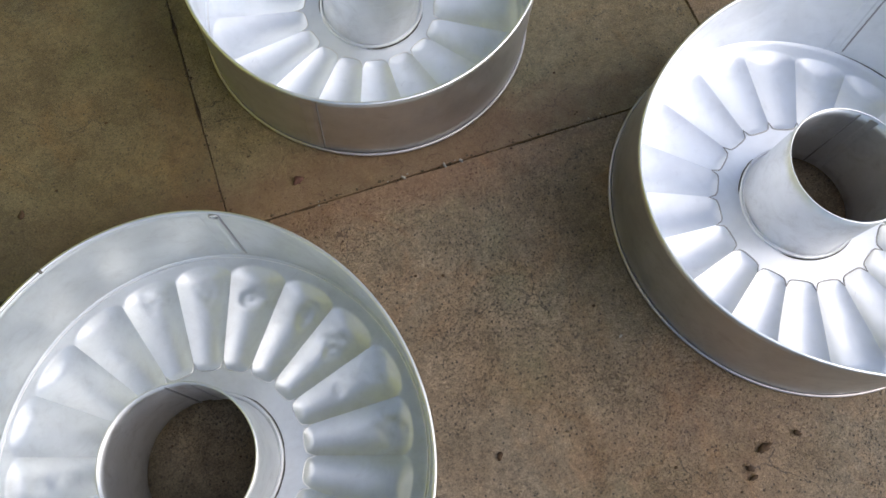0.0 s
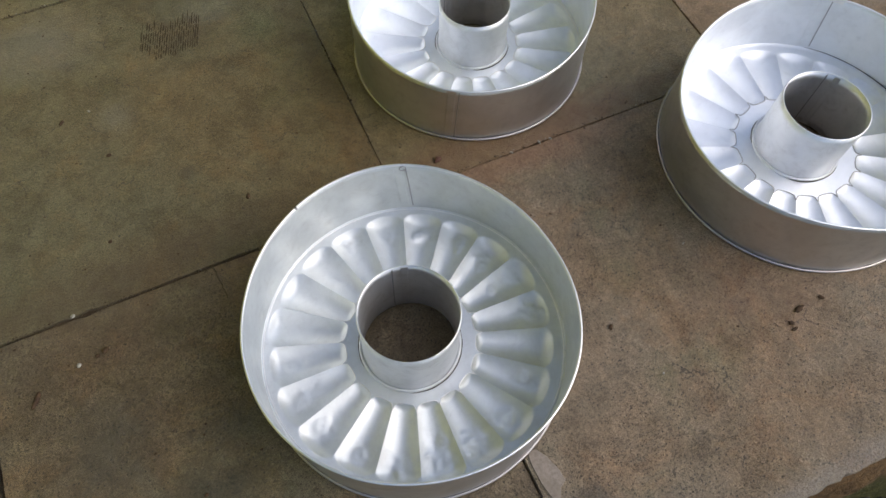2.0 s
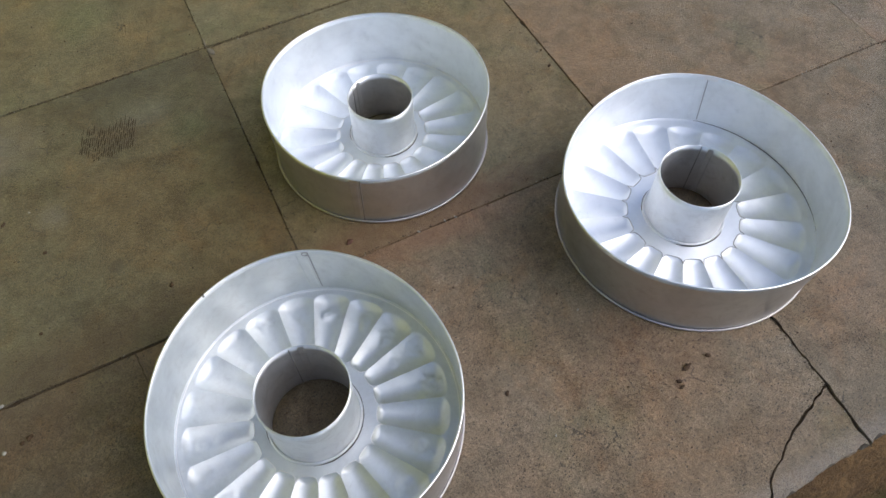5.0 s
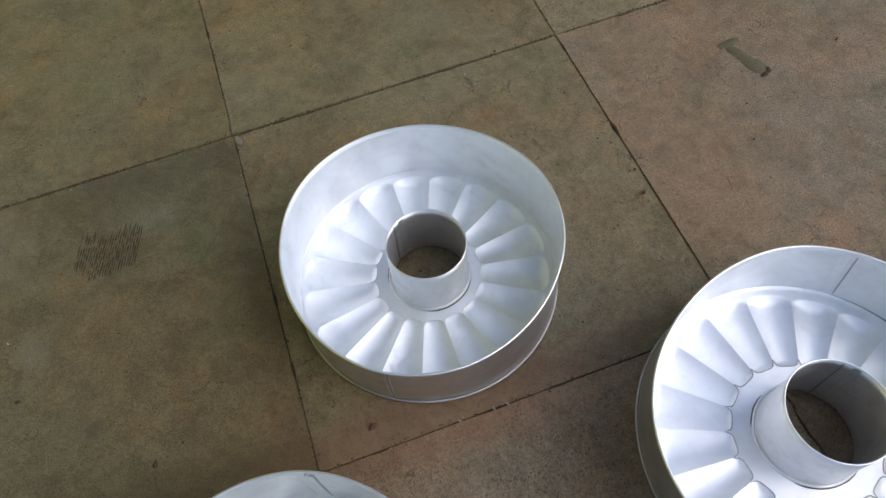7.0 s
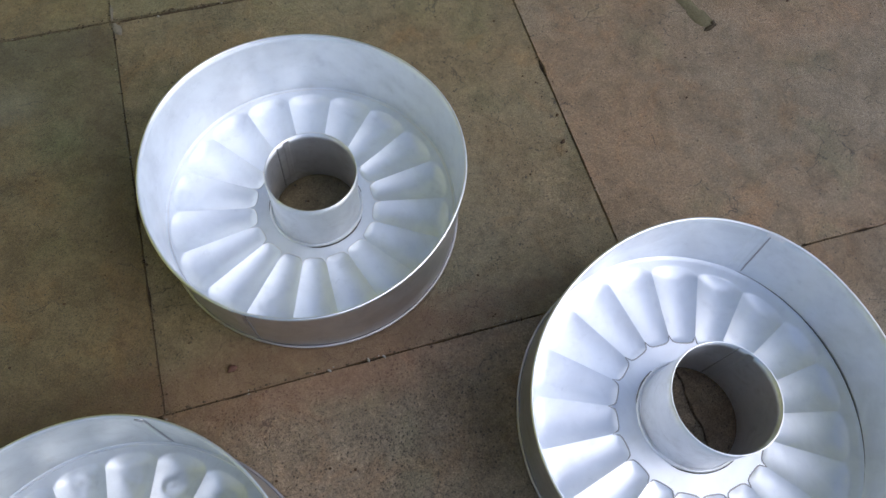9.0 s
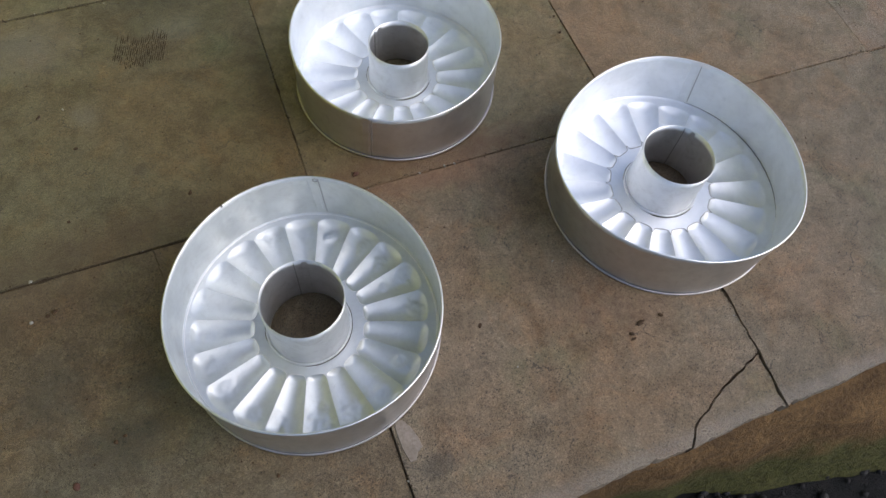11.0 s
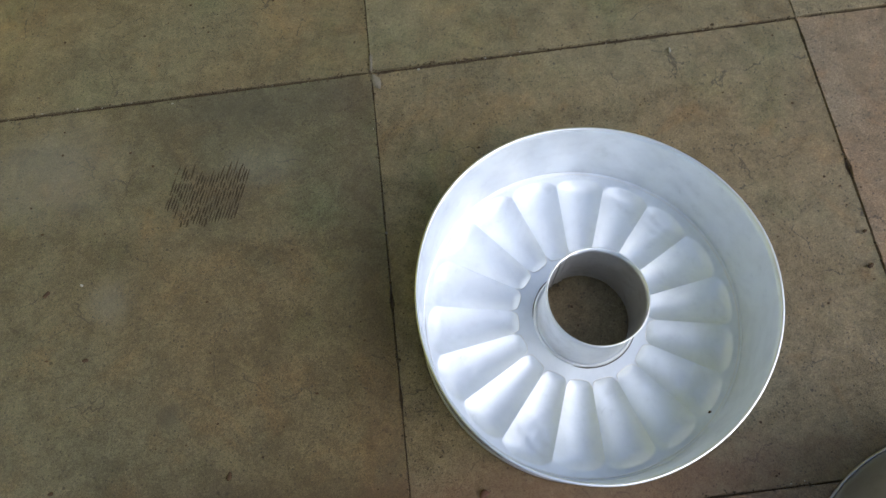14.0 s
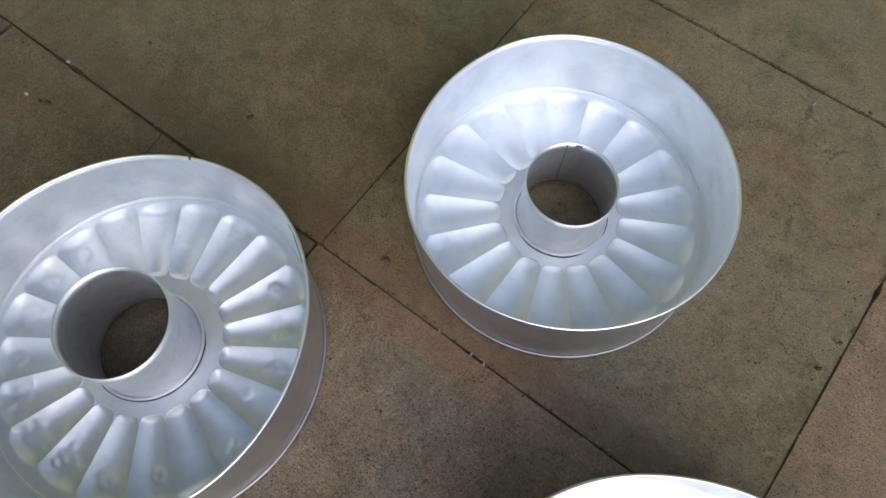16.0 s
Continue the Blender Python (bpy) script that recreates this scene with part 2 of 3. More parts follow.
STONE = stone_material()
ALU_IN = alu_material("satin_aluminium", (0.86, 0.885, 0.91), 0.55, 0.05)
ALU_WALL = alu_material("rolled_aluminium", (0.86, 0.885, 0.91), 0.55, 0.025, 0.05, (1, 1, 0.15))
ALU_IN_DULL = alu_material("weathered_aluminium", (0.71, 0.73, 0.735), 0.5, 0.10, 0.15)
ALU_WALL_DULL = alu_material("weathered_rolled_aluminium", (0.75, 0.775, 0.775), 0.5, 0.09, 0.15, (1, 1, 0.15))
ALU_IN_BRIGHT = alu_material("polished_aluminium", (0.93, 0.94, 0.965), 0.5, 0.05)
ALU_TUBE = alu_material("dull_aluminium", (0.83, 0.84, 0.85), 0.5, 0.08, 0.2, (1, 1, 0.2))
# outside copy: the dim floor reflection is put into its darker base colour
ALU_OUT = alu_material("floor_toned_aluminium_outside", (0.74, 0.745, 0.745), 0.34, 0.10, 0.2, (1, 1, 0.15))
ALU_LINING = alu_material("stained_tube_lining", (0.78, 0.785, 0.8), 0.46, 0.10, 0.3, (1, 1, 0.2))
ALU_EDGE = alu_material("bright_aluminium_edge", (0.84, 0.84, 0.83), 0.34, 0.05)
# grey for the seams' painted shadow lines and for the eyelet
SEAM = alu_material("shadow_line_and_eyelet_grey", (0.46, 0.46, 0.47), 0.5, 0.05)
ALU_CREASE = alu_material("grimy_crease", (0.5, 0.48, 0.47), 0.5, 0.08, 0.5)
# bottom bead: contact shade put into a darker base, with patches of dirt
ALU_BEAD = alu_material("contact_shaded_seam", (0.47, 0.44, 0.435), 0.42, 0.08, 0.35)
DARK_GREY = plain_material("dark_grey_mark", (0.1, 0.092, 0.078), (0.17, 0.16, 0.14), 200, 0.8, 0.2, 0.0005)
JOINT = plain_material("joint_dirt", (0.05, 0.033, 0.019), (0.105, 0.075, 0.044), 60, 0.95, 0.8, 0.003)
GRIT = plain_material("brown_grit", (0.05, 0.036, 0.022), (0.13, 0.1, 0.065), 300, 0.95, 0.3, 0.0005)
SOIL = plain_material("dark_wet_soil", (0.006, 0.006, 0.006), (0.02, 0.018, 0.017), 40, 0.8, 1.0, 0.006)
PEBBLE = plain_material("dark_gravel", (0.01, 0.009, 0.009), (0.034, 0.031, 0.03), 30, 0.7, 0.4, 0.002)
MUD = plain_material("dried_mud", (0.045, 0.033, 0.018), (0.085, 0.063, 0.036), 80, 0.95, 0.6, 0.002)
MUD_PALE = plain_material("thin_olive_mud", (0.12, 0.103, 0.056), (0.165, 0.14, 0.08), 70, 0.95, 0.6, 0.002)
CEMENT = plain_material("pink_cement", (0.22, 0.18, 0.14), (0.28, 0.235, 0.19), 50, 0.9, 0.3, 0.001)
MORTAR = plain_material("tan_mortar", (0.15, 0.13, 0.095), (0.205, 0.18, 0.135), 90, 0.9, 0.4, 0.001)
CRUMB = plain_material("dry_leaf_crumb", (0.05, 0.03, 0.018), (0.1, 0.06, 0.03), 120, 0.85, 0.3, 0.001)
CHALK = plain_material("white_flake", (0.26, 0.24, 0.2), (0.42, 0.4, 0.35), 90, 0.85, 0.3, 0.001)
REDMARK = plain_material("brick_red_flake", (0.085, 0.042, 0.03), (0.125, 0.062, 0.045), 90, 0.9, 0.3, 0.001)
# colours of the added walls: yellow-green is there for the tins to reflect
GREY = plain_material("added_wall_grey", (0.24, 0.235, 0.22), (0.3, 0.29, 0.275), 3, 0.85, 0.2, 0.002)
LIME = plain_material("added_wall_yellow_green", (0.5, 0.5, 0.085), (0.56, 0.56, 0.13), 3, 0.8, 0.2, 0.002)


def bank_material():
    m, N, L, P = mat("mossy_earth_bank")
    geo = N.new("ShaderNodeNewGeometry").outputs["Position"]
    s = N.new("ShaderNodeSeparateXYZ")
    L.new(geo, s.inputs[0])
    n1, n2, n3 = nz(N, L, geo, 30, 6, 0.7, 0.8), nz(N, L, geo, 160, 5, 0.7), nz(N, L, geo, 12, 4, 0.6)
    col = mix(N, L, ramp(N, L, n1, 0.3, 0.7), (0.085, 0.05, 0.022), (0.19, 0.115, 0.048))
    col = mix(N, L, ramp(N, L, n2, 0.4, 0.75, 0, 0.7), col, (0.05, 0.03, 0.015))
    low = calc(N, L, "ADD", s.outputs[2], calc(N, L, "MULTIPLY", calc(N, L, "SUBTRACT", n3, 0.5), 0.12))
    col = mix(N, L, ramp(N, L, low, -0.13, -0.08, 0.85, 0.0), col, mix(N, L, ramp(N, L, n2, 0.35, 0.65), (0.025, 0.03, 0.008), (0.085, 0.09, 0.025)))
    L.new(col, P.inputs["Base Color"])
    P.inputs["Roughness"].default_value = 0.9
    P.inputs["Specular IOR Level"].default_value = 0.2
    L.new(bump(N, L, calc(N, L, "ADD", n1, n2), 0.9, 0.006), P.inputs["Normal"])
    return m


BANK = bank_material()


# ---- mesh helpers ----
def mesh_of(name, verts, faces, material, smooth=True):
    me = bpy.data.meshes.new(name)
    me.from_pydata(verts, [], faces)
    me.materials.append(material)
    if smooth:
        me.polygons.foreach_set("use_smooth", [True] * len(me.polygons))
    me.update()
    return me


def part(name, verts, faces, material, parent=None, label="", smooth=True):
    ob = new(name, mesh_of(name, verts, faces, material, smooth))
    ob.parent = parent
    if label:
        tagged(ob, label)
    return ob


def empty(name, place=(0, 0, 0)):
    ob = new(name)
    ob.empty_display_size = 0.05
    ob.location = place
    return ob


def lathe(rings, closed=True):
    """Faces over a list of rings of points; closed joins the last ring to the first."""
    n, verts, faces = len(rings[0]), [p for r in rings for p in r], []
    for a in range(len(rings) if closed else len(rings) - 1):
        b = (a + 1) % len(rings)
        for i in range(n):
            j = (i + 1) % n
            faces.append((a * n + i, a * n + j, b * n + j, b * n + i))
    return verts, faces


# ---- paving ----
def wobble(x, y, k=1.0):
    return k * (noise.noise((x * 70, y * 70, 0.3)) * 0.0007 + noise.noise((x * 21, y * 21, 4.1)) * 0.0008)


def slab(parent, corners, tint, lift=0.0, gaps=0.0001, thick=0.035, rough_front=False):
    """One stone slab from its corners (counter-clockwise), its edges a little uneven and rounded."""
    c = Vector((sum(p[0] for p in corners), sum(p[1] for p in corners))) / len(corners)
    loop = []
    for i, p in enumerate(corners):
        a, b = Vector(p), Vector(corners[(i + 1) % len(corners)])
        steps = max(1, int((b - a).length / (0.004 if rough_front and a.y < -0.79 and b.y < -0.79 else 0.011)))
        inward = Vector((-(b - a).y, (b - a).x)).normalized()
        for s in range(steps):
            q = a.lerp(b, s / steps)
            k = 1.0
            off = gaps + abs(wobble(q.x, q.y, k)) * (0.9 if abs(inward.y) > 0.7 else 0.35)
            off += max(0.0, noise.noise((q.x * 60, q.y * 60, 2.9)) - 0.2) * 0.004
            if abs(q.y) < 0.03 and abs(inward.y) > 0.7:
                off += 0.0007 + 0.0012 * abs(noise.noise((q.x * 120, 0.5, q.y * 120)))
            if rough_front and q.y < -0.79:
                off += max(0.0, noise.noise((q.x * 24, 1.7, 0.0))) * 0.007 + abs(noise.noise((q.x * 90, 9.7, 0.0))) * 0.005 + max(0.0, noise.noise((q.x * 11, 3.7, 0.0)) - 0.25) * 0.012
            if s == 0:
                q = q + (c - q).normalized() * gaps * 1.4
            else:
                q = q + inward * off
            loop.append(q)
    rings = []
    for inset, z in ((0.0, -thick), (0.0, -0.0022), (0.0002, -0.0006), (0.0006, 0.0)):
        ring = []
        for q in loop:
            d = (c - q).normalized()
            k = 1 + 1.2 * max(0.0, noise.noise((q.x * 33, q.y * 33, 7.7)))
            ring.append((q.x + d.x * inset * k, q.y + d.y * inset * k, z + lift))
        rings.append(ring)
    verts, faces = lathe(rings, closed=False)
    n = len(loop)
    faces.append(tuple(range(3 * n, 4 * n)))
    ob = part("slab", verts, faces, STONE, parent, smooth=False)
    ob.color = (*tint, 1)
    return ob


OLIVE, BROWN, PINK, GREEN = (0.148, 0.131, 0.080), (0.190, 0.158, 0.101), (0.216, 0.173, 0.116), (0.140, 0.129, 0.082)


def joint_x(col, y):
    """The x of the joint between slabs at y; the courses do not run quite square."""
    x = 0.4015 * col
    if y <= -0.41:
        return x - 0.013 - 0.012 * (y + 0.40) * (-1.4 if col == 1 else 0.4) + (-0.014 if col == 1 else 0.0) + (0.045 * (y + 0.6) if col == 1 else 0.0)
    return x + 0.025 * y + {-1: 0.014, 2: 0.012}.get(col, 0.0)


def joint_y(row, x):
    return 0.4 * row + (0.0022 - 0.012 * x - 0.015 * max(0.0, x - 0.2) if row == -1 else 0.0)


paving = tagged(empty("pavement"), "weathered olive-brown sandstone slabs with dirt-filled joints", "paving", kind="structure")
FRONT = -0.803
rng = random.Random(5)
# east slabs lightened, west ones darkened: falloff of the eastern light put into tint
EAST_LIT = (0.218, 0.185, 0.122)
tints = {(0, -1): BROWN, (-1, -1): (0.127, 0.114, 0.070), (1, -1): EAST_LIT, (-2, -1): GREEN, (-1, 0): (0.150, 0.132, 0.081), (0, 0): (0.176, 0.151, 0.095), (1, 0): EAST_LIT, (2, -1): EAST_LIT, (2, 0): EAST_LIT, (-2, 0): OLIVE}
for row in range(-1, 5):
    for col in range(-5, 7):
        y0 = (joint_y(row, 0.4 * col), joint_y(row, 0.4 * col + 0.4))
        y1 = (joint_y(row + 1, 0.4 * col), joint_y(row + 1, 0.4 * col + 0.4))
        tint = tints.get((col, row)) or rng.choice((OLIVE, BROWN, GREEN, OLIVE))
        tint = tuple(v * rng.uniform(0.94, 1.06) for v in tint)
        slab(paving, [(joint_x(col, y0[0]), y0[0]), (joint_x(col + 1, y0[1]), y0[1]), (joint_x(col + 1, y1[1]), y1[1]), (joint_x(col, y1[0]), y1[0])], tint, rng.uniform(-0.0005, 0.0005))
# front course, cut off along the edge of the plinth
XL, XM, XR = -0.400, -0.012, 0.394       # joints at the inner end
XLF, XMF, XRF = -0.413, -0.0205, 0.378   # and at the front edge
Y = lambda x: joint_y(-1, x)
slab(paving, [(XLF, FRONT), (XMF, FRONT), (XM, Y(XM)), (XL, Y(XL))], (0.138, 0.117, 0.076), -0.0006, 0.0014, rough_front=True)


def ragged(points, width, seed, sway=0.0024):
    """The two lips of a broken joint along a line: lists of points on its left and on its right."""
    left, right = [], []
    dense = []
    for p, q in zip(points, points[1:]):
        p, q = Vector(p), Vector(q)
        n = max(1, int((q - p).length / 0.0035))
        dense += [(p.lerp(q, i / n), (q - p).normalized()) for i in range(n)]
    dense.append((Vector(points[-1]), dense[-1][1]))
    for i, (p, d) in enumerate(dense):
        side = Vector((-d.y, d.x))
        ends = min(1.0, i / 4, (len(dense) - 1 - i) / 4)
        mid = p + side * ends * sway * (noise.noise((p.x * 90, p.y * 90, seed)) + 0.5 * noise.noise((p.x * 260, p.y * 260, seed)))
        w = width * (0.35 + 1.6 * max(0.0, noise.noise((p.x * 45, p.y * 45, seed + 3.3))) + 0.7 * abs(noise.noise((p.x * 200, p.y * 200, seed + 8))))
        left.append(tuple(mid + side * w))
        right.append(tuple(mid - side * w))
    return left, right


FORK = (0.3835, -0.7405)
up_l, up_r = ragged([(XR, Y(XR)), FORK], 0.0016, 1.5)
low_l, low_r = ragged([FORK, (XRF, FRONT)], 0.0011, 6.5)
break_l, break_r = ragged([(0.259, FRONT), (0.2755, -0.785), (0.3, -0.772), (0.326, -0.7588), (0.345, -0.7537), FORK], 0.0010, 4.5)
slab(paving, [(XMF, FRONT)] + break_l[:-1] + [(0.3825, -0.7395)] + up_r[-2:0:-1] + [(XR - 0.001, Y(XR)), (XM, Y(XM))], PINK, 0.0003, 0.0003, rough_front=True)
slab(paving, [(XRF - 0.001, FRONT)] + low_r[-2:0:-1] + [(0.3825, -0.7425)] + break_r[-2::-1], PINK, -0.0008, 0.0003, rough_front=True)
slab(paving, [(XRF + 0.001, FRONT), (0.782, FRONT), (0.793, Y(0.79)), (XR + 0.001, Y(XR))] + up_l[1:-1] + low_l[:-1], PINK, 0.0002, 0.0003, rough_front=True)
for col in range(2, 7):
    x = 0.4 * col - 0.01
    slab(paving, [(x - 0.008, FRONT), (x + 0.39, FRONT), (x + 0.4, Y(x + 0.4)), (x, Y(x))], BROWN, rng.uniform(-0.0008, 0.0008), 0.002, rough_front=True)
slab(paving, [(-0.8, -0.527), (-0.4055, -0.539), (XL, Y(XL)), (-0.8, Y(-0.8))], (0.108, 0.092, 0.066), -0.001, 0.0018)
slab(paving, [(-0.475, FRONT), (XLF, FRONT), (-0.4055, -0.541), (-0.478, -0.537)], (0.112, 0.09, 0.068), -0.0015, 0.002, rough_front=True)
slab(paving, [(-0.8, FRONT), (-0.49, FRONT), (-0.51, -0.6), (-0.55, -0.552), (-0.8, -0.532)], (0.13, 0.09, 0.064), -0.004, 0.004, rough_front=True)
for col in range(-5, -2):
    x = 0.4 * col
    slab(paving, [(x, FRONT), (x + 0.4, FRONT), (x + 0.4, Y(x + 0.4)), (x, Y(x))], OLIVE, 0, 0.002, rough_front=True)
# earth in the joints
v, fcs = [], []
nx, ny = 110, 46
for j in range(ny + 1):
    for i in range(nx + 1):
        x, y = -2.0 + 4.8 * i / nx, -0.795 + 2.79 * j / ny
        v.append((x, y, -0.0026 + 0.0009 * noise.noise((x * 30, y * 30, 2)) - (0.0008 if y < -0.41 else 0.0) - (0.004 if y < -0.4 and x < -0.35 else 0.0)))
for j in range(ny):
    for i in range(nx):
        a = j * (nx + 1) + i
        fcs.append((a, a + 1, a + nx + 2, a + nx + 1))
part("joint_filling", v, fcs, JOINT, paving, "dark brown earth packed in the joints")



def pebble_mesh(verts, faces, c, r, rnd):
    base = len(verts)
    rows, cols = 4, 7
    sx, sy, sz = r * rnd.uniform(0.8, 1.4), r * rnd.uniform(0.7, 1.1), r * rnd.uniform(0.45, 0.8)
    for a in range(rows + 1):
        for b in range(cols):
            p, t = math.pi * a / rows, 2 * math.pi * b / cols
            k = 1 + 0.3 * noise.noise((c[0] * 90 + math.cos(t), c[1] * 90 + math.sin(t), a * 0.9))
            verts.append((c[0] + sx * k * math.sin(p) * math.cos(t), c[1] + sy * k * math.sin(p) * math.sin(t), c[2] + sz * k * math.cos(p)))
    for a in range(rows):
        for b in range(cols):
            d = (b + 1) % cols
            faces.append((base + a * cols + b, base + (a + 1) * cols + b, base + (a + 1) * cols + d, base + a * cols + d))


# grit and crumbs that have gathered along the joints
for name, material, count, seed in (("joint_grit", GRIT, 1500, 31), ("pale_grit", CHALK, 110, 32), ("scattered_grit", CRUMB, 700, 33)):
    rnd = random.Random(seed)
    v, fcs = [], []
    for i in range(count):
        if name == "scattered_grit":
            x, y, spread = rnd.uniform(-0.7, 0.95), rnd.uniform(-0.78, 0.35), 0.0
        elif rnd.random() < 0.6:
            row = rnd.choice((-1, -1, 0, 0, 0))
            x = rnd.uniform(-0.7, 0.95)
            y, spread = joint_y(row, x), 0.0016
        else:
            y = rnd.uniform(-0.8, 0.35)
            col = rnd.choice((-1, 0, 1, 2))
            x = joint_x(col, y) if y > -0.4 else {-1: XL, 0: XM, 1: XR, 2: 0.79}[col] + ({-1: XLF, 0: XMF, 1: XRF, 2: 0.782}[col] - {-1: XL, 0: XM, 1: XR, 2: 0.79}[col]) * (-0.4 - y) / 0.4
            spread = 0.0013
        c = (x + rnd.gauss(0, spread), y + rnd.gauss(0, spread), 0.0003)
        pebble_mesh(v, fcs, c, rnd.uniform(0.0004, 0.0011) * (1.5 if rnd.random() < 0.06 else 1.0), rnd)
    tagged(part(name, v, fcs, material), "fine grit and crumbs on the stone paving", "grit", kind="stuff")

# bank of earth under the outer edge, and the ground beside it
v, fcs = [], []
nx, ny = 220, 26
for j in range(ny + 1):
    s = j / ny
    for i in range(nx + 1):
        x = -2.0 + 4.8 * i / nx
        reach = 0.010 + 0.11 * min(1.0, max(0.0, (x - 0.16) / 0.42))
        y = -0.797 - reach * s ** 0.8
        z = -0.016 - 0.19 * s ** 1.5
        d = noise.noise((x * 14, s * 3, 1.1)) * 0.010 + noise.noise((x * 55, s * 12, 5.1)) * 0.004
        v.append((x, y - d * min(1, s * 4), z + d * 0.6 * min(1, s * 5)))
for j in range(ny):
    for i in range(nx):
        a = j * (nx + 1) + i
        fcs.append((a, a + nx + 1, a + nx + 2, a + 1))
tagged(part("earth_bank", v, fcs, BANK), "ochre earth bank with moss below the paving edge", "bank", kind="structure")
v = [(-400, -400, -0.2), (400, -400, -0.2), (400, 400, -0.2), (-400, 400, -0.2)]
tagged(part("ground", v, [(0, 1, 2, 3)], SOIL, smooth=False), "dark wet bare ground", "ground", kind="structure")


v, fcs = [], []
rnd = random.Random(11)
for i in range(1000):
    x, y = rnd.uniform(-0.3, 1.3), -0.84 - abs(rnd.gauss(0, 0.13))
    pebble_mesh(v, fcs, (x, y, -0.197), rnd.uniform(0.0015, 0.006) * (1.6 if rnd.random() < 0.08 else 1), rnd)
tagged(part("gravel", v, fcs, PEBBLE), "loose dark gravel scattered on wet ground", "gravel", kind="stuff")

# unseen walls added on two sides to block sky and tint the tins' reflections
def wall(name, x0, y0, x1, y1, h, split=1.55):
    zs = (-0.2, split, h)
    v = [(x, y, z) for z in zs for x, y in ((x0, y0), (x1, y0), (x1, y1), (x0, y1))]
    f = [(0, 3, 2, 1), (8, 9, 10, 11)] + [(4 * k + a, 4 * k + (a + 1) % 4, 4 * k + 4 + (a + 1) % 4, 4 * k + 4 + a) for k in (0, 1) for a in range(4)]
    ob = tagged(part(name, v, f, LIME, smooth=False), "unseen wall added to block sky and tint reflections, yellow-green below and grey above", "wall", kind="structure")
    ob.data.materials.append(GREY)
    for n, p in enumerate(ob.data.polygons):
        p.material_index = 1 if n == 1 or n >= 6 else 0
    return ob


wall("sky_block_west", -1.22, -0.95, -1.0, 1.8, 3.4)
wall("sky_block_north", -1.0, 1.58, 1.6, 1.8, 2.6)


# ---- cake tins ----
def cake_tin(label, cx, cy, R, H, Rb, shift, harm, tube_c, Rt, Ht, ring_w, petals, phase, dents, seam, seam_in, tube_seam, seed, metal_in, metal_wall):
    rnd = random.Random(seed)
    tin = tagged(empty("cake_tin", (cx, cy, 0)), label, "cake tin", "ring cake tins")
    a2, b2, a3, b3 = harm
    NT = petals * 22
    th = [phase + 2 * math.pi * i / NT for i in range(NT)]
    tx, ty = tube_c[0] - cx, tube_c[1] - cy

    def rim_r(t, s):
        """Wall radius at angle t and height share s; hand-bent, so not quite round at the top."""
        w = a2 * math.cos(2 * t) + b2 * math.sin(2 * t) + a3 * math.cos(3 * t) + b3 * math.sin(3 * t)
        w += 0.0006 * noise.noise((math.cos(t) * 2.5, math.sin(t) * 2.5, seed + s * 1.5))
        return Rb - 0.0012 + (R - Rb) * s + w * s

    def top_z(t):
        return H + 0.0008 * noise.noise((math.cos(t) * 2, math.sin(t) * 2, seed * 3.1))

    # wall: a thin sheet, outside and inside
    rings, levels = [], 12
    for i in range(levels + 1):
        s = i / levels
        rings.append([(shift[0] * (1 - s) + rim_r(t, s) * math.cos(t), shift[1] * (1 - s) + rim_r(t, s) * math.sin(t), 0.002 + (top_z(t) - 0.002) * s) for t in th])
    for i in range(levels, -1, -1):
        s = i / levels
        rings.append([(shift[0] * (1 - s) + (rim_r(t, s) - 0.0008) * math.cos(t), shift[1] * (1 - s) + (rim_r(t, s) - 0.0008) * math.sin(t), 0.002 + (top_z(t) - 0.002) * s) for t in th])
    # outer faces take the copy darkened for the floor they mirror
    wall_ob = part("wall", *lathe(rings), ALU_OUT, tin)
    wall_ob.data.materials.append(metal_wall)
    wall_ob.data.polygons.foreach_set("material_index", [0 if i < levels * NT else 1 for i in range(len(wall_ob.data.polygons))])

    def torus(radius, z, r, flat, n=8, ox=0.0, oy=0.0):
        out = []
        for k in range(n):
            a = 2 * math.pi * k / n
            out.append([(ox + (radius(t) + r * math.cos(a)) * math.cos(t), oy + (radius(t) + r * math.cos(a)) * math.sin(t), z(t) + flat * r * math.sin(a)) for t in th])
        return lathe(out)

    part("rim_bead", *torus(lambda t: rim_r(t, 1) - 0.0003, top_z, 0.0012, 1.1), ALU_EDGE, tin, "bright rolled rim")
    part("base_bead", *torus(lambda t: rim_r(t, 0.02) + 0.0009, lambda t: 0.0022 + 0.0005 * noise.noise((math.cos(t) * 3, math.sin(t) * 3, seed)), 0.0013, 1.1, 8, *shift), ALU_BEAD, tin, "folded bottom seam")

    # fluted base: a flat ring round the tube, troughs with sharp ridges, a rounded groove at the wall
    level, depth, inner = 0.0112, (0.0062 if dents > 0.6 else 0.0051), (0.55 if dents > 0.6 else 0.45)
    r_in, r_out = Rt + ring_w, Rb - (0.0076 if seed == 3 else 0.0100)
    jit = [(rnd.uniform(-0.06, 0.06), rnd.uniform(0.88, 1.06), rnd.uniform(-0.002, 0.0015)) for _ in range(petals)]
    marks = []
    for k in range(petals):
        if rnd.random() < dents:
            marks.append((k, rnd.uniform(-0.35, 0.35), rnd.uniform(0.25, 0.72), rnd.uniform(0.18, 0.32), rnd.uniform(0.0018, 0.0034)))
        if dents > 0.6 and rnd.random() < 0.7:
            marks.append((k, rnd.uniform(-0.5, 0.5), rnd.uniform(-0.2, 0.8), rnd.uniform(0.1, 0.2), rnd.uniform(-0.0014, 0.0018)))
    rings = []
    NR = 104
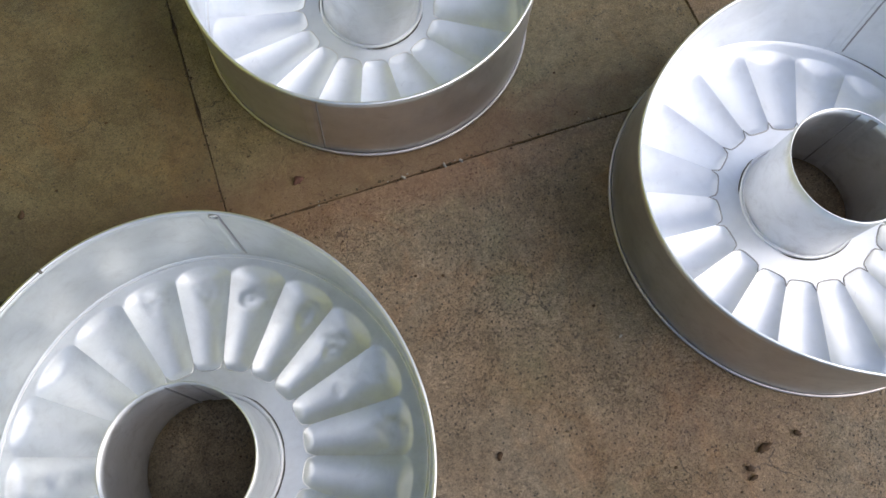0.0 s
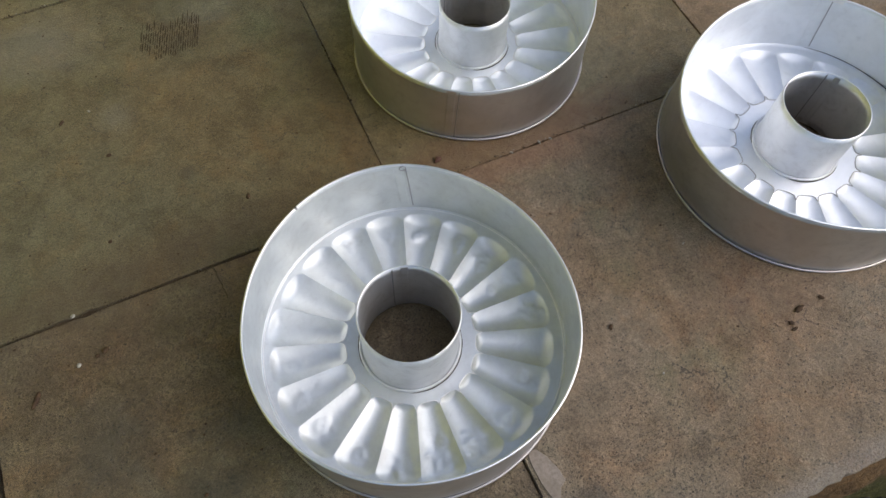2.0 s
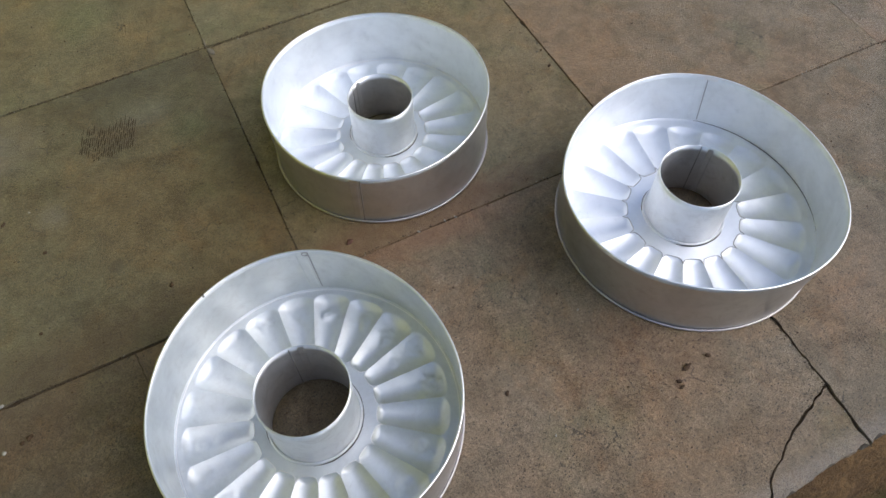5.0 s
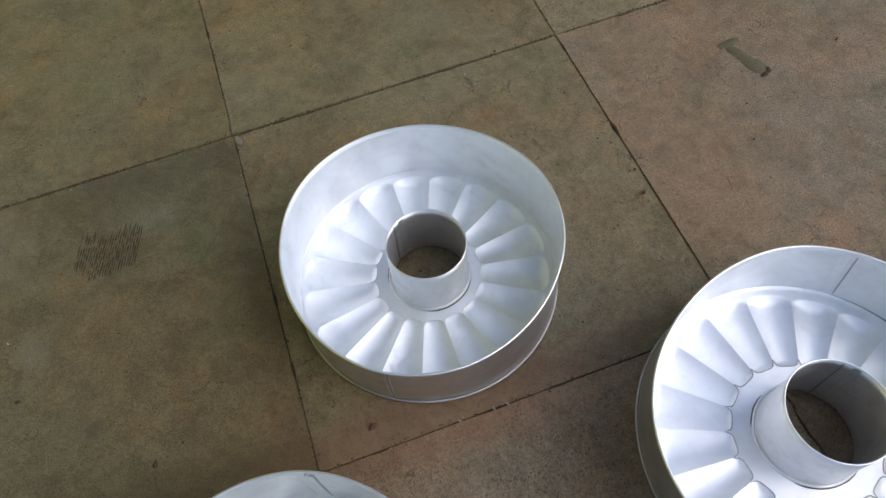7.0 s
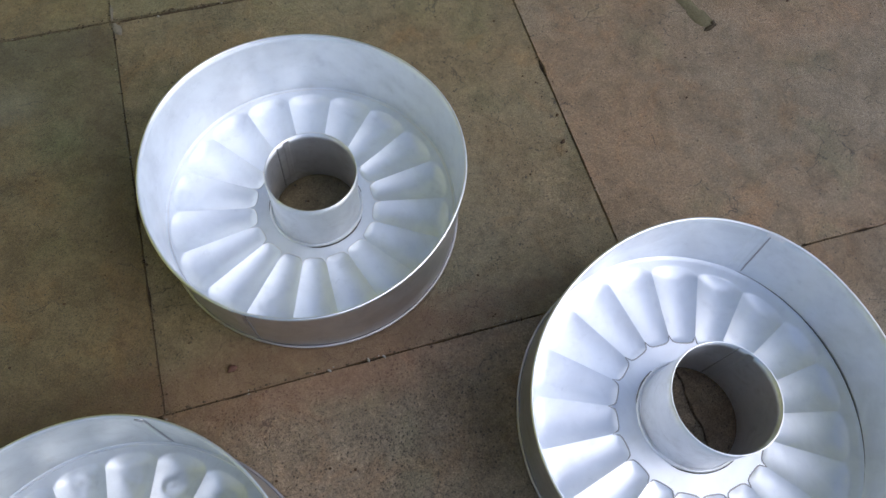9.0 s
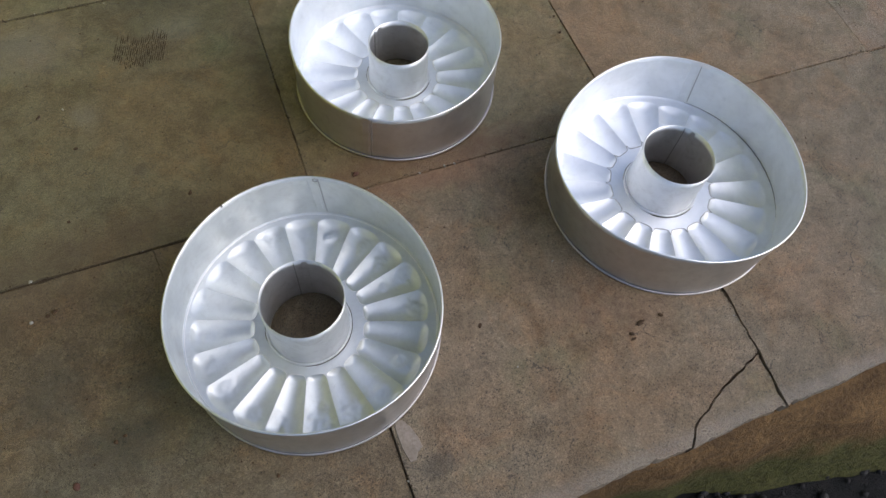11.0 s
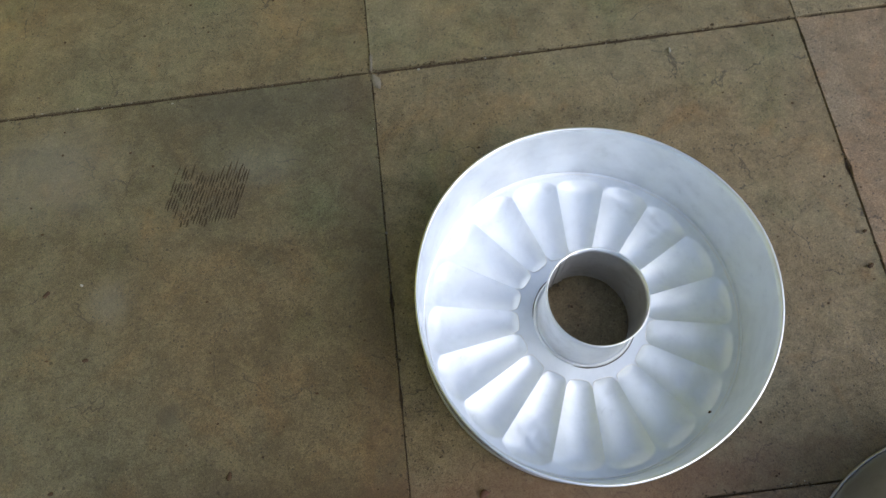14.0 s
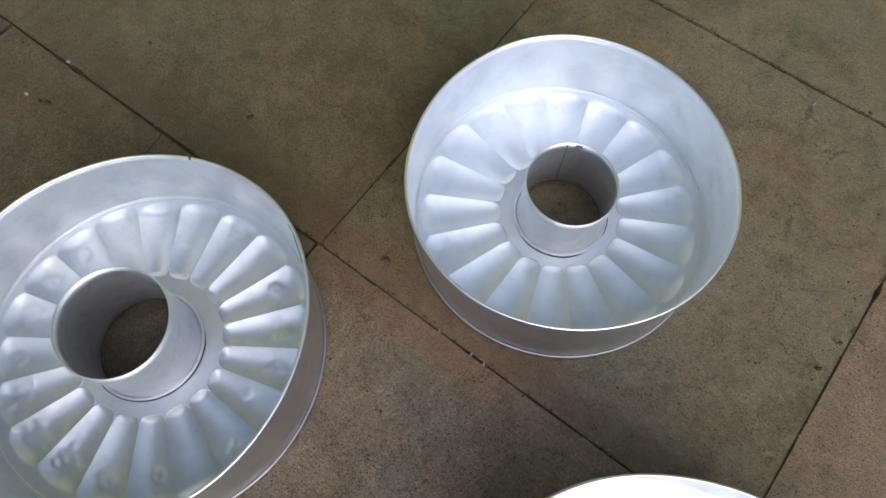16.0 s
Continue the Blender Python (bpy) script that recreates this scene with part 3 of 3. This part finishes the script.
    for i in range(NR + 1):
        q = i / NR
        ring = []
        for t in th:
            rw = rim_r(t, 0.15) - 0.0009
            # the inner end follows the tube, which does not stand quite in the middle
            ca, sa = math.cos(t), math.sin(t)
            rw += 0.85 * (shift[0] * ca + shift[1] * sa)
            r0 = Rt - 0.0004 + (tx * ca + ty * sa)
            r = r0 + (rw - r0) * q
            u0 = ((t - phase) / (2 * math.pi) * petals + 1e-7) % petals
            k = int(u0) % petals
            u = (u0 - int(u0)) * 2 - 1
            ju, jd, jr = jit[k]
            rin, rout = r_in + (tx * ca + ty * sa) * 0.6, r_out + jr
            vv = (r - rin) / (rout - rin) * 2 - 1
            us = u - ju * 0.5 * (1 - u * u)
            # rounded ends: the trough closes in an arc at the tube ring and at the wall
            w = 0.0
            if vv > 0.66:
                w = (vv - 0.66) / 0.34
            elif vv < -0.80:
                w = (-0.80 - vv) / 0.20
            e = (abs(us) ** 2.8 + w ** 2.8) ** (1 / 2.8)
            f = max(0.0, 1 - e ** 2.0)
            f *= inner + (1 - inner) * min(1.0, max(0.0, (vv + 1) / 1.5))
            z = level - depth * jd * f
            for kk, mu, mv, mr, mh in marks:
                if kk == k:
                    d2 = ((u - mu) * (0.55 + 0.25 * vv) ) ** 2 + ((vv - mv) * 1.15) ** 2
                    d2 *= 1 + 0.9 * noise.noise((r * ca * 160, r * sa * 160, kk * 1.3))
                    if d2 < mr * mr * 9:
                        z += mh * (1.0 if dents > 0.6 else 0.5) * (math.exp(-d2 / (mr * mr)) - 0.45 * math.exp(-d2 / (mr * mr * 0.2))) * min(1, f * 2)
            # fillets at tube and wall
            di, do = r - r0, rw - r
            if di < 0.004:
                z += 0.0025 * (1 - di / 0.004) ** 2
            if do < 0.004:
                z += 0.0012 * (1 - do / 0.004) ** 2
            z += 0.0006 * noise.noise((r * ca * 30, r * sa * 30, seed))
            ring.append((r * ca, r * sa, max(z, 0.0016)))
        rings.append(ring)
    base = part("fluted_base", *lathe(rings, closed=False), metal_in, tin, "satin aluminium base pressed with deep flutes")
    # the ridges between flutes are creased
    crease = base.data.attributes.new("sharp_edge", "BOOLEAN", "EDGE")
    flags = np.zeros(len(base.data.edges), dtype=bool)
    ends = np.empty(2 * len(base.data.edges), dtype=np.int32)
    base.data.edges.foreach_get("vertices", ends)
    ends = ends.reshape(-1, 2)
    spoke = (ends[:, 0] % NT == ends[:, 1] % NT) & (ends[:, 0] % 22 == 0)
    flags[spoke] = True
    crease.data.foreach_set("value", flags)

    # the pressed crease along the scalloped inner ends, and the fold where base and wall meet
    def wire(name, path, r, material, label):
        n, rows = len(path), []
        for k in range(6):
            a, row = 2 * math.pi * k / 6, []
            for i, p in enumerate(path):
                d = (Vector(path[(i + 1) % n]) - Vector(path[i - 1])).normalized()
                side = Vector((-d.y, d.x, 0)).normalized()
                row.append(tuple(Vector(p) + side * r * math.cos(a) + Vector((0, 0, r * math.sin(a)))))
            rows.append(row)
        return part(name, *lathe(rows), material, tin, label)

    path = []
    for t in th[::2]:
        ca, sa = math.cos(t), math.sin(t)
        u0 = ((t - phase) / (2 * math.pi) * petals + 1e-7) % petals
        k = int(u0) % petals
        u = (u0 - int(u0)) * 2 - 1
        us = u - jit[k][0] * 0.5 * (1 - u * u)
        w = max(0.0, 1 - abs(us) ** 2.8) ** (1 / 2.8)
        rin = r_in + (tx * ca + ty * sa) * 0.6
        r = rin + (r_out + jit[k][2] - rin) * (0.2 - 0.2 * w) * 0.5
        path.append((r * ca, r * sa, level + 0.0006 * noise.noise((r * ca * 30, r * sa * 30, seed))))
    wire("pressed_crease", path, 0.00055, ALU_CREASE if seed == 14 else ALU_EDGE, "sharp scalloped crease round the flat ring")
    if seed != 14:
        path = []
        for t in th[::2]:
            r = rim_r(t, 0.15) - 0.0028 + 0.85 * (shift[0] * math.cos(t) + shift[1] * math.sin(t))
            path.append((r * math.cos(t), r * math.sin(t), level + 0.0006 + 0.0004 * noise.noise((math.cos(t) * 4, math.sin(t) * 4, seed))))
        wire("base_fold", path, 0.0005, ALU_EDGE, "thin bright fold where base and wall meet")

    # centre tube, open at both ends
    nt = 96
    tt = [2 * math.pi * i / nt for i in range(nt)]

    def tube_r(t, s):
        return Rt + 0.0005 * noise.noise((math.cos(t) * 1.6, math.sin(t) * 1.6, seed * 2 + s)) + 0.0008 * (1 - s) ** 6

    def sleeve(inset, base_z):
        return [[(tx + (tube_r(t, i / 8) - inset) * math.cos(t), ty + (tube_r(t, i / 8) - inset) * math.sin(t), base_z + (Ht - base_z) * i / 8) for t in tt] for i in range(9)]

    tube = part("tube", *lathe(sleeve(0, 0.003) + sleeve(0.0004, 0.003)[::-1]), ALU_TUBE, tin, "dull grey open centre tube")
    part("tube_lining", *lathe(sleeve(0.0005, 0.003) + sleeve(0.0010, 0.003)[::-1]), ALU_LINING, tube, "dark stained inside of the tube")
    out = []
    for k in range(8):
        a = 2 * math.pi * k / 8
        out.append([(tx + (Rt - 0.0004 + 0.0007 * math.cos(a)) * math.cos(t), ty + (Rt - 0.0004 + 0.0007 * math.cos(a)) * math.sin(t), Ht + 0.0007 * math.sin(a)) for t in tt])
    part("tube_edge", *lathe(out), ALU_EDGE, tube)
    part("solder_ring", *lathe([[(tx + (Rt + 0.0022 + 0.0011 * math.cos(2 * math.pi * k / 8)) * math.cos(t), ty + (Rt + 0.0022 + 0.0011 * math.cos(2 * math.pi * k / 8)) * math.sin(t),
         level + 0.0012 + 0.0011 * math.sin(2 * math.pi * k / 8)) for t in tt] for k in range(8)]), ALU_TUBE, tube)
    # thin dark line where the tube meets the base, in broken arcs
    for start, span in ((rnd.uniform(-150, -110), rnd.uniform(70, 110)), (rnd.uniform(-20, 30), rnd.uniform(40, 80)), (rnd.uniform(100, 140), rnd.uniform(30, 60))):
        n2, rows2 = 36, []
        for k in range(5):
            a = 2 * math.pi * k / 5
            row = []
            for i in range(n2):
                t = radians(start + span * i / (n2 - 1))
                thin = 0.00045 * min(1.0, 6 * i / n2, 6 * (n2 - 1 - i) / n2) + 0.0001
                rr = Rt + 0.0036 + thin * math.cos(a) + 0.0003 * noise.noise((t * 6, seed, 1))
                row.append((tx + rr * math.cos(t), ty + rr * math.sin(t), level + 0.0006 + thin * math.sin(a)))
            rows2.append(row)
        fc = [(a * n2 + i, a * n2 + i + 1, ((a + 1) % 5) * n2 + i + 1, ((a + 1) % 5) * n2 + i) for a in range(5) for i in range(n2 - 1)]
        part("dark_line", [p for r in rows2 for p in r], fc, DARK_GREY, tube, "dark line at the foot of the tube")

    def strip(name, parent, angle, width, radius, z0, z1, raise_by, material, lean=0.0, ox=0.0, oy=0.0, label="", follow=True):
        """An overlapped seam: a thin sheet bent to the wall, standing raise_by proud (minus: on the inside)."""
        verts, faces, n, m2 = [], [], 6, 8
        for layer in (0, 1):
            for j in range(m2 + 1):
                s = j / m2
                for i in range(n + 1):
                    b = i / n - 0.5
                    t = angle + lean * s + b * width / Rb
                    e = 0.25 if (i in (0, n) or j in (0, m2)) and layer else 1.0
                    z = z0 + (z1 - z0) * s
                    share = (z - 0.002) / (H - 0.002)
                    r = radius(t, share) + (raise_by * e if layer else 0)
                    k = 1 - share if follow else 0.0
                    verts.append((ox + shift[0] * k + r * math.cos(t), oy + shift[1] * k + r * math.sin(t), z))
        stride, half = n + 1, (n + 1) * (m2 + 1)
        for j in range(m2):
            for i in range(n):
                a = j * stride + i
                faces.append((a + half, a + half + 1, a + half + stride + 1, a + half + stride))
                faces.append((a, a + stride, a + stride + 1, a + 1))
        for j in range(m2):
            for i in (0, n):
                a = j * stride + i
                faces.append((a, a + stride, a + stride + half, a + half))
        for i in range(n):
            for j in (0, m2):
                a = j * stride + i
                faces.append((a, a + 1, a + 1 + half, a + half))
        return part(name, verts, faces, material, parent, label, smooth=False)

    sgn = -1 if seam_in else 1
    off = -0.0009 if seam_in else 0.0001
    strip("seam", wall_ob, seam, 0.009, lambda t, s: rim_r(t, s) + off, 0.016 if seam_in else 0.004, H * 0.985, 0.0007 * sgn, metal_wall if seam_in else ALU_OUT, lean=0.03, label="overlapped side seam")
    # a darker strip stands in for the shadow line along the lap
    strip("seam_shadow", wall_ob, seam + 0.055 * sgn, 0.0012, lambda t, s: rim_r(t, s) + off, 0.016 if seam_in else 0.004, H * 0.98, 0.0008 * sgn, SEAM, lean=0.03)
    strip("tube_seam", tube, tube_seam, 0.02, lambda t, s: Rt - 0.0013, 0.005, Ht - 0.001, -0.0006, ALU_LINING, ox=tx, oy=ty, label="lapped tube joint", follow=False)
    # the same painted shadow line inside the tube
    strip("tube_seam_shadow", tube, tube_seam + 0.26, 0.0035, lambda t, s: Rt - 0.0013, 0.005, Ht - 0.001, -0.0007, SEAM, ox=tx, oy=ty, follow=False)
    if seam_in and seed == 14:
        strip("rim_lap", wall_ob, seam - 0.05, 0.014, lambda t, s: rim_r(t, 1.0) - 0.0016, H - 0.004, H + 0.0020, 0.0022, ALU_EDGE, label="lapped end of the rim")
    return tin, rim_r


tin_a, _ = cake_tin("smallest matte silver aluminium ring cake tin on stone paving", 0.1398, -0.2562, 0.1279, 0.0811, 0.1258, (0.0011, 0.0004), (-0.0004, 0.0011, 0.0017, 0.0004),
                    (0.1432, -0.2580), 0.0366, 0.0688, 0.0135, 18, radians(8), 0.18, radians(-126.8), False, radians(112), 3, ALU_IN, ALU_WALL)
tin_b, rim_b = cake_tin("dented aluminium ring cake tin with dimpled flutes and an eyelet", -0.0585, -0.5421, 0.1349, 0.0752, 0.1338, (0.0018, -0.0024), (-0.0018, -0.0003, -0.0012, -0.0017),
                        (-0.0615, -0.5461), 0.0412, 0.0800, 0.0150, 20, radians(15.3), 0.95, radians(69), True, radians(71), 8, ALU_IN_DULL, ALU_WALL_DULL)
tin_c, _ = cake_tin("largest bright aluminium ring cake tin with clean flutes and lapped seam", 0.3816, -0.5212, 0.1404, 0.0796, 0.1395, (0.0020, 0.0010), (0.0003, 0.0, -0.0041, 0.0008),
                    (0.3818, -0.5197), 0.0410, 0.0752, 0.0190, 19, radians(4), 0.08, radians(49.5), True, radians(33.5), 14, ALU_IN_BRIGHT, ALU_WALL)

# punched eyelet by the seam of the dented tin
ta = radians(68.6)
re = rim_b(ta, 0.88) - 0.0012
ring = []
for k in range(6):
    a = 2 * math.pi * k / 6
    row = []
    for i in range(20):
        b = 2 * math.pi * i / 20
        rr = 0.0028 + 0.0006 * math.cos(a)
        h, side, n = rr * math.sin(b), rr * math.cos(b), re + 0.0006 * math.sin(a)
        row.append((n * math.cos(ta) - side * math.sin(ta), n * math.sin(ta) + side * math.cos(ta), 0.0718 + h))
    ring.append(row)
part("eyelet", *lathe(ring), SEAM, tin_b, "small pressed ring below the rim")


# a dark nick in the rolled rim of the dented tin
ta, row = radians(111.9), []
for k in range(6):
    a = 2 * math.pi * k / 6
    row.append([((rim_b(ta + d, 1) - 0.0003 + 0.0016 * q * math.cos(a)) * math.cos(ta + d), (rim_b(ta + d, 1) - 0.0003 + 0.0016 * q * math.cos(a)) * math.sin(ta + d), 0.0754 + 0.0018 * q * math.sin(a))
                for d, q in ((-0.012, 0.3), (-0.006, 1.0), (0.004, 0.95), (0.012, 0.3))])
part("nick", [p for r in row for p in r], [(a * 4 + i, a * 4 + i + 1, ((a + 1) % 6) * 4 + i + 1, ((a + 1) % 6) * 4 + i) for a in range(6) for i in range(3)], DARK_GREY, tin_b, "dark nick in the rim")


# ---- dirt and crumbs on the paving ----
def flake(name, label, cx, cy, length, width, turn, material, height=0.0012, seed=1, category="debris", curl=0.0, z=0.001):
    """A small flat crumb with an uneven outline, lying on the stone."""
    rnd = random.Random(seed)
    n, top, low = 14, [], []
    ca, sa = math.cos(turn), math.sin(turn)
    for i in range(n):
        a = 2 * math.pi * i / n
        k = rnd.uniform(0.72, 1.12)
        x, y = math.cos(a) * length * 0.5 * k, math.sin(a) * width * 0.5 * k
        rise = curl * (x / (length * 0.5)) ** 2
        low.append((cx + x * ca - y * sa, cy + x * sa + y * ca, z - 0.0006 + rise))
        x, y = x * 0.86, y * 0.86
        top.append((cx + x * ca - y * sa, cy + x * sa + y * ca, z + height * rnd.uniform(0.7, 1.0) + rise))
    verts, faces = lathe([low, top], closed=False)
    verts.append((cx, cy, z + height))
    for i in range(n):
        faces.append((n + i, n + (i + 1) % n, 2 * n))
    return tagged(part(name, verts, faces, material), label, category)


DARK = "small dark dry leaf crumb lying on stone paving"
for i, (x, y, l, w, a) in enumerate(((0.276, -0.6645, 0.0125, 0.0055, 0.1), (0.2605, -0.6725, 0.006, 0.004, -0.8), (0.302, -0.664, 0.0055, 0.0038, -0.6), (0.2595, -0.6785, 0.007, 0.003, 0.1),
                                     (-0.521, -0.135, 0.006, 0.004, 0.3), (-0.2865, -0.174, 0.007, 0.003, 0.7), (-0.252, -0.234, 0.005, 0.003, 0.2), (-0.1415, -0.338, 0.007, 0.004, 1.1),
                                     (-0.38, -0.269, 0.004, 0.0025, 0.2), (-0.365, -0.456, 0.016, 0.005, 1.0), (-0.303, -0.436, 0.008, 0.005, 0.5), (-0.310, -0.4385, 0.005, 0.004, 0.1),
                                     (-0.268, -0.593, 0.005, 0.004, 0.9), (-0.259, -0.590, 0.004, 0.003, 0.2), (-0.133, -0.679, 0.005, 0.0035, 1.2), (0.699, -0.140, 0.006, 0.003, 0.6),
                                     (0.384, -0.247, 0.006, 0.004, 0.4), (0.109, -0.606, 0.006, 0.004, 0.9), (-0.274, -0.332, 0.004, 0.003, 0.3), (0.39, -0.217, 0.004, 0.003, 0.1))):
    flake("leaf_crumb", DARK, x, y, l, w, a, CRUMB, seed=20 + i, curl=0.0006)
flake("leaf_crumb", "tiny black crumb lying inside the smallest cake tin", 0.2200, -0.3430, 0.0036, 0.0022, 0.6, CRUMB, seed=77, z=0.0112)
flake("stone_chip", "rust-brown stone chip beside a paving joint", 0.0455, -0.3765, 0.0085, 0.006, 0.4, REDMARK, 0.002, 51, "chip")
flake("brick_flake", "brick-red flake pressed on a paving slab", -0.309, -0.6215, 0.007, 0.008, 0.3, REDMARK, 0.0008, 52, "flake")
for i, (x, y, l, w) in enumerate(((-0.3265, -0.4405, 0.0052, 0.004), (-0.3215, -0.3925, 0.004, 0.003), (0.218, -0.5625, 0.003, 0.002), (0.128, -0.662, 0.003, 0.0015), (0.081, 0.138, 0.004, 0.0015),
                                  (0.276, -0.018, 0.006, 0.0025), (0.150, -0.4005, 0.005, 0.002), (0.163, -0.4015, 0.004, 0.002), (0.118, -0.4, 0.004, 0.002), (-0.258, -0.17, 0.003, 0.002))):
    flake("white_flake", "tiny pale flake lying on stone paving", x, y, l, w, 0.3 * i, CHALK, 0.001, 60 + i, "flake")

flake("mortar_smear", "pale mortar smear at a crossing of paving joints", 0.0035, -0.0105, 0.019, 0.010, -1.2, MORTAR, 0.0004, 83, "mortar", z=0.0006)
flake("mortar_smear", "pale mortar smear at a crossing of paving joints", 0.001, 0.012, 0.022, 0.004, 1.5, MORTAR, 0.0004, 84, "mortar", z=0.0006)
PATCH = ((-0.0125, -0.668), (-0.0045, -0.671), (0.0005, -0.680), (0.0045, -0.692), (0.0055, -0.703), (-0.001, -0.7065), (-0.005, -0.7135), (-0.0115, -0.713), (-0.0145, -0.698), (-0.0145, -0.68))
low = [(x, y, 0.0002) for x, y in reversed(PATCH)][::-1]
top = [(-0.004 + (x + 0.004) * 0.93, -0.69 + (y + 0.69) * 0.96, 0.0013) for x, y in PATCH]
verts, faces = lathe([low[::-1], top[::-1]], closed=False)
faces.append(tuple(range(len(PATCH), 2 * len(PATCH)))[::-1])
tagged(part("cement_patch", verts, faces, CEMENT, smooth=False), "pale pinkish cement smear beside a paving joint", "patch")

# a short crack that runs into the front slab from the joint
v, fcs = [], []
for i in range(13):
    x, y = -0.1955 + 0.0016 * noise.noise((i * 0.7, 2.2, 0)) + 0.0003 * i, -0.3975 - 0.003 * i
    w = 0.0007 * (1 - i / 13) + 0.0003 * abs(noise.noise((i * 1.9, 0.4, 7))) + 0.0001
    v += [(x - w, y, 0.0003), (x, y, 0.0006), (x + w, y, 0.0003)]
for i in range(12):
    for m in range(2):
        a = 3 * i + m
        fcs.append((a, a + 3, a + 4, a + 1))
part("crack", v, fcs, GRIT, paving, "short dirt-filled crack in a slab")

# short broken ridges of mud: the print of a ribbed sole
v, fcs = [], []
rnd = random.Random(4)
for i in range(25):
    x0 = -0.188 + i * 0.0027
    y = -0.134 + rnd.uniform(0, 0.007) + 0.022 * max(0, 8 - i) / 8
    top = -0.080 - rnd.uniform(0, 0.007)
    while y < top:
        ln = rnd.uniform(0.005, 0.018)
        if rnd.random() < 0.93:
            w = rnd.uniform(0.0004, 0.0009)
            b = len(v)
            for k in range(4):
                yy = y + ln * k / 3
                xx = x0 + 0.34 * (yy + 0.106) + 0.0008 * noise.noise((x0 * 300, yy * 300, 0))
                ww = w * (0.4 if k in (0, 3) else 1.0)
                v += [(xx - ww, yy, 0.0004), (xx, yy, 0.0004 + 0.9 * ww), (xx + ww, yy, 0.0004)]
            for k in range(3):
                for m in range(2):
                    a = b + 3 * k + m
                    fcs.append((a, a + 1, a + 4, a + 3))
        y += ln + rnd.uniform(0.0003, 0.0028)
tagged(part("mud_print", v, fcs, MUD), "ribbed sole print of dried olive mud on paving", "mud print")

# smeared mud, thickest at its lower end
for i, (x, y, l, w, a, m) in enumerate(((0.590, -0.138, 0.040, 0.022, -1.2, MUD_PALE), (0.583, -0.116, 0.044, 0.016, -1.25, MUD_PALE), (0.5805, -0.096, 0.036, 0.013, 0.15, MUD_PALE),
                                        (0.594, -0.1535, 0.018, 0.006, 0.3, MUD), (0.5995, -0.149, 0.010, 0.005, 1.0, MUD))):
    flake("mud_smear", "dried olive-brown mud smeared on stone paving", x, y, l, w, a, m, 0.0005 + 0.0007 * (i > 2), 90 + i, "mud", z=0.0007)
# thin dark line where wall and base of the largest tin meet, and the lap of its rim
ring = []
for k in range(6):
    a = 2 * math.pi * k / 6
    row = []
    for i in range(60):
        t = radians(-40 + 88 * i / 59)
        r = 0.1376 + 0.0004 * math.cos(a) + 0.0003 * noise.noise((i * 0.4, k, 3)) - 0.0012 * math.cos(3 * t)
        row.append((0.0017 + r * math.cos(t), 0.0008 + r * math.sin(t), 0.0126 + 0.0004 * math.sin(a)))
    ring.append(row)
n = 60
fcs = [(a * n + i, a * n + i + 1, ((a + 1) % 6) * n + i + 1, ((a + 1) % 6) * n + i) for a in range(6) for i in range(n - 1)]
part("dark_line", [p for r in ring for p in r], fcs, DARK_GREY, tin_c, "dark line in the inner seam")
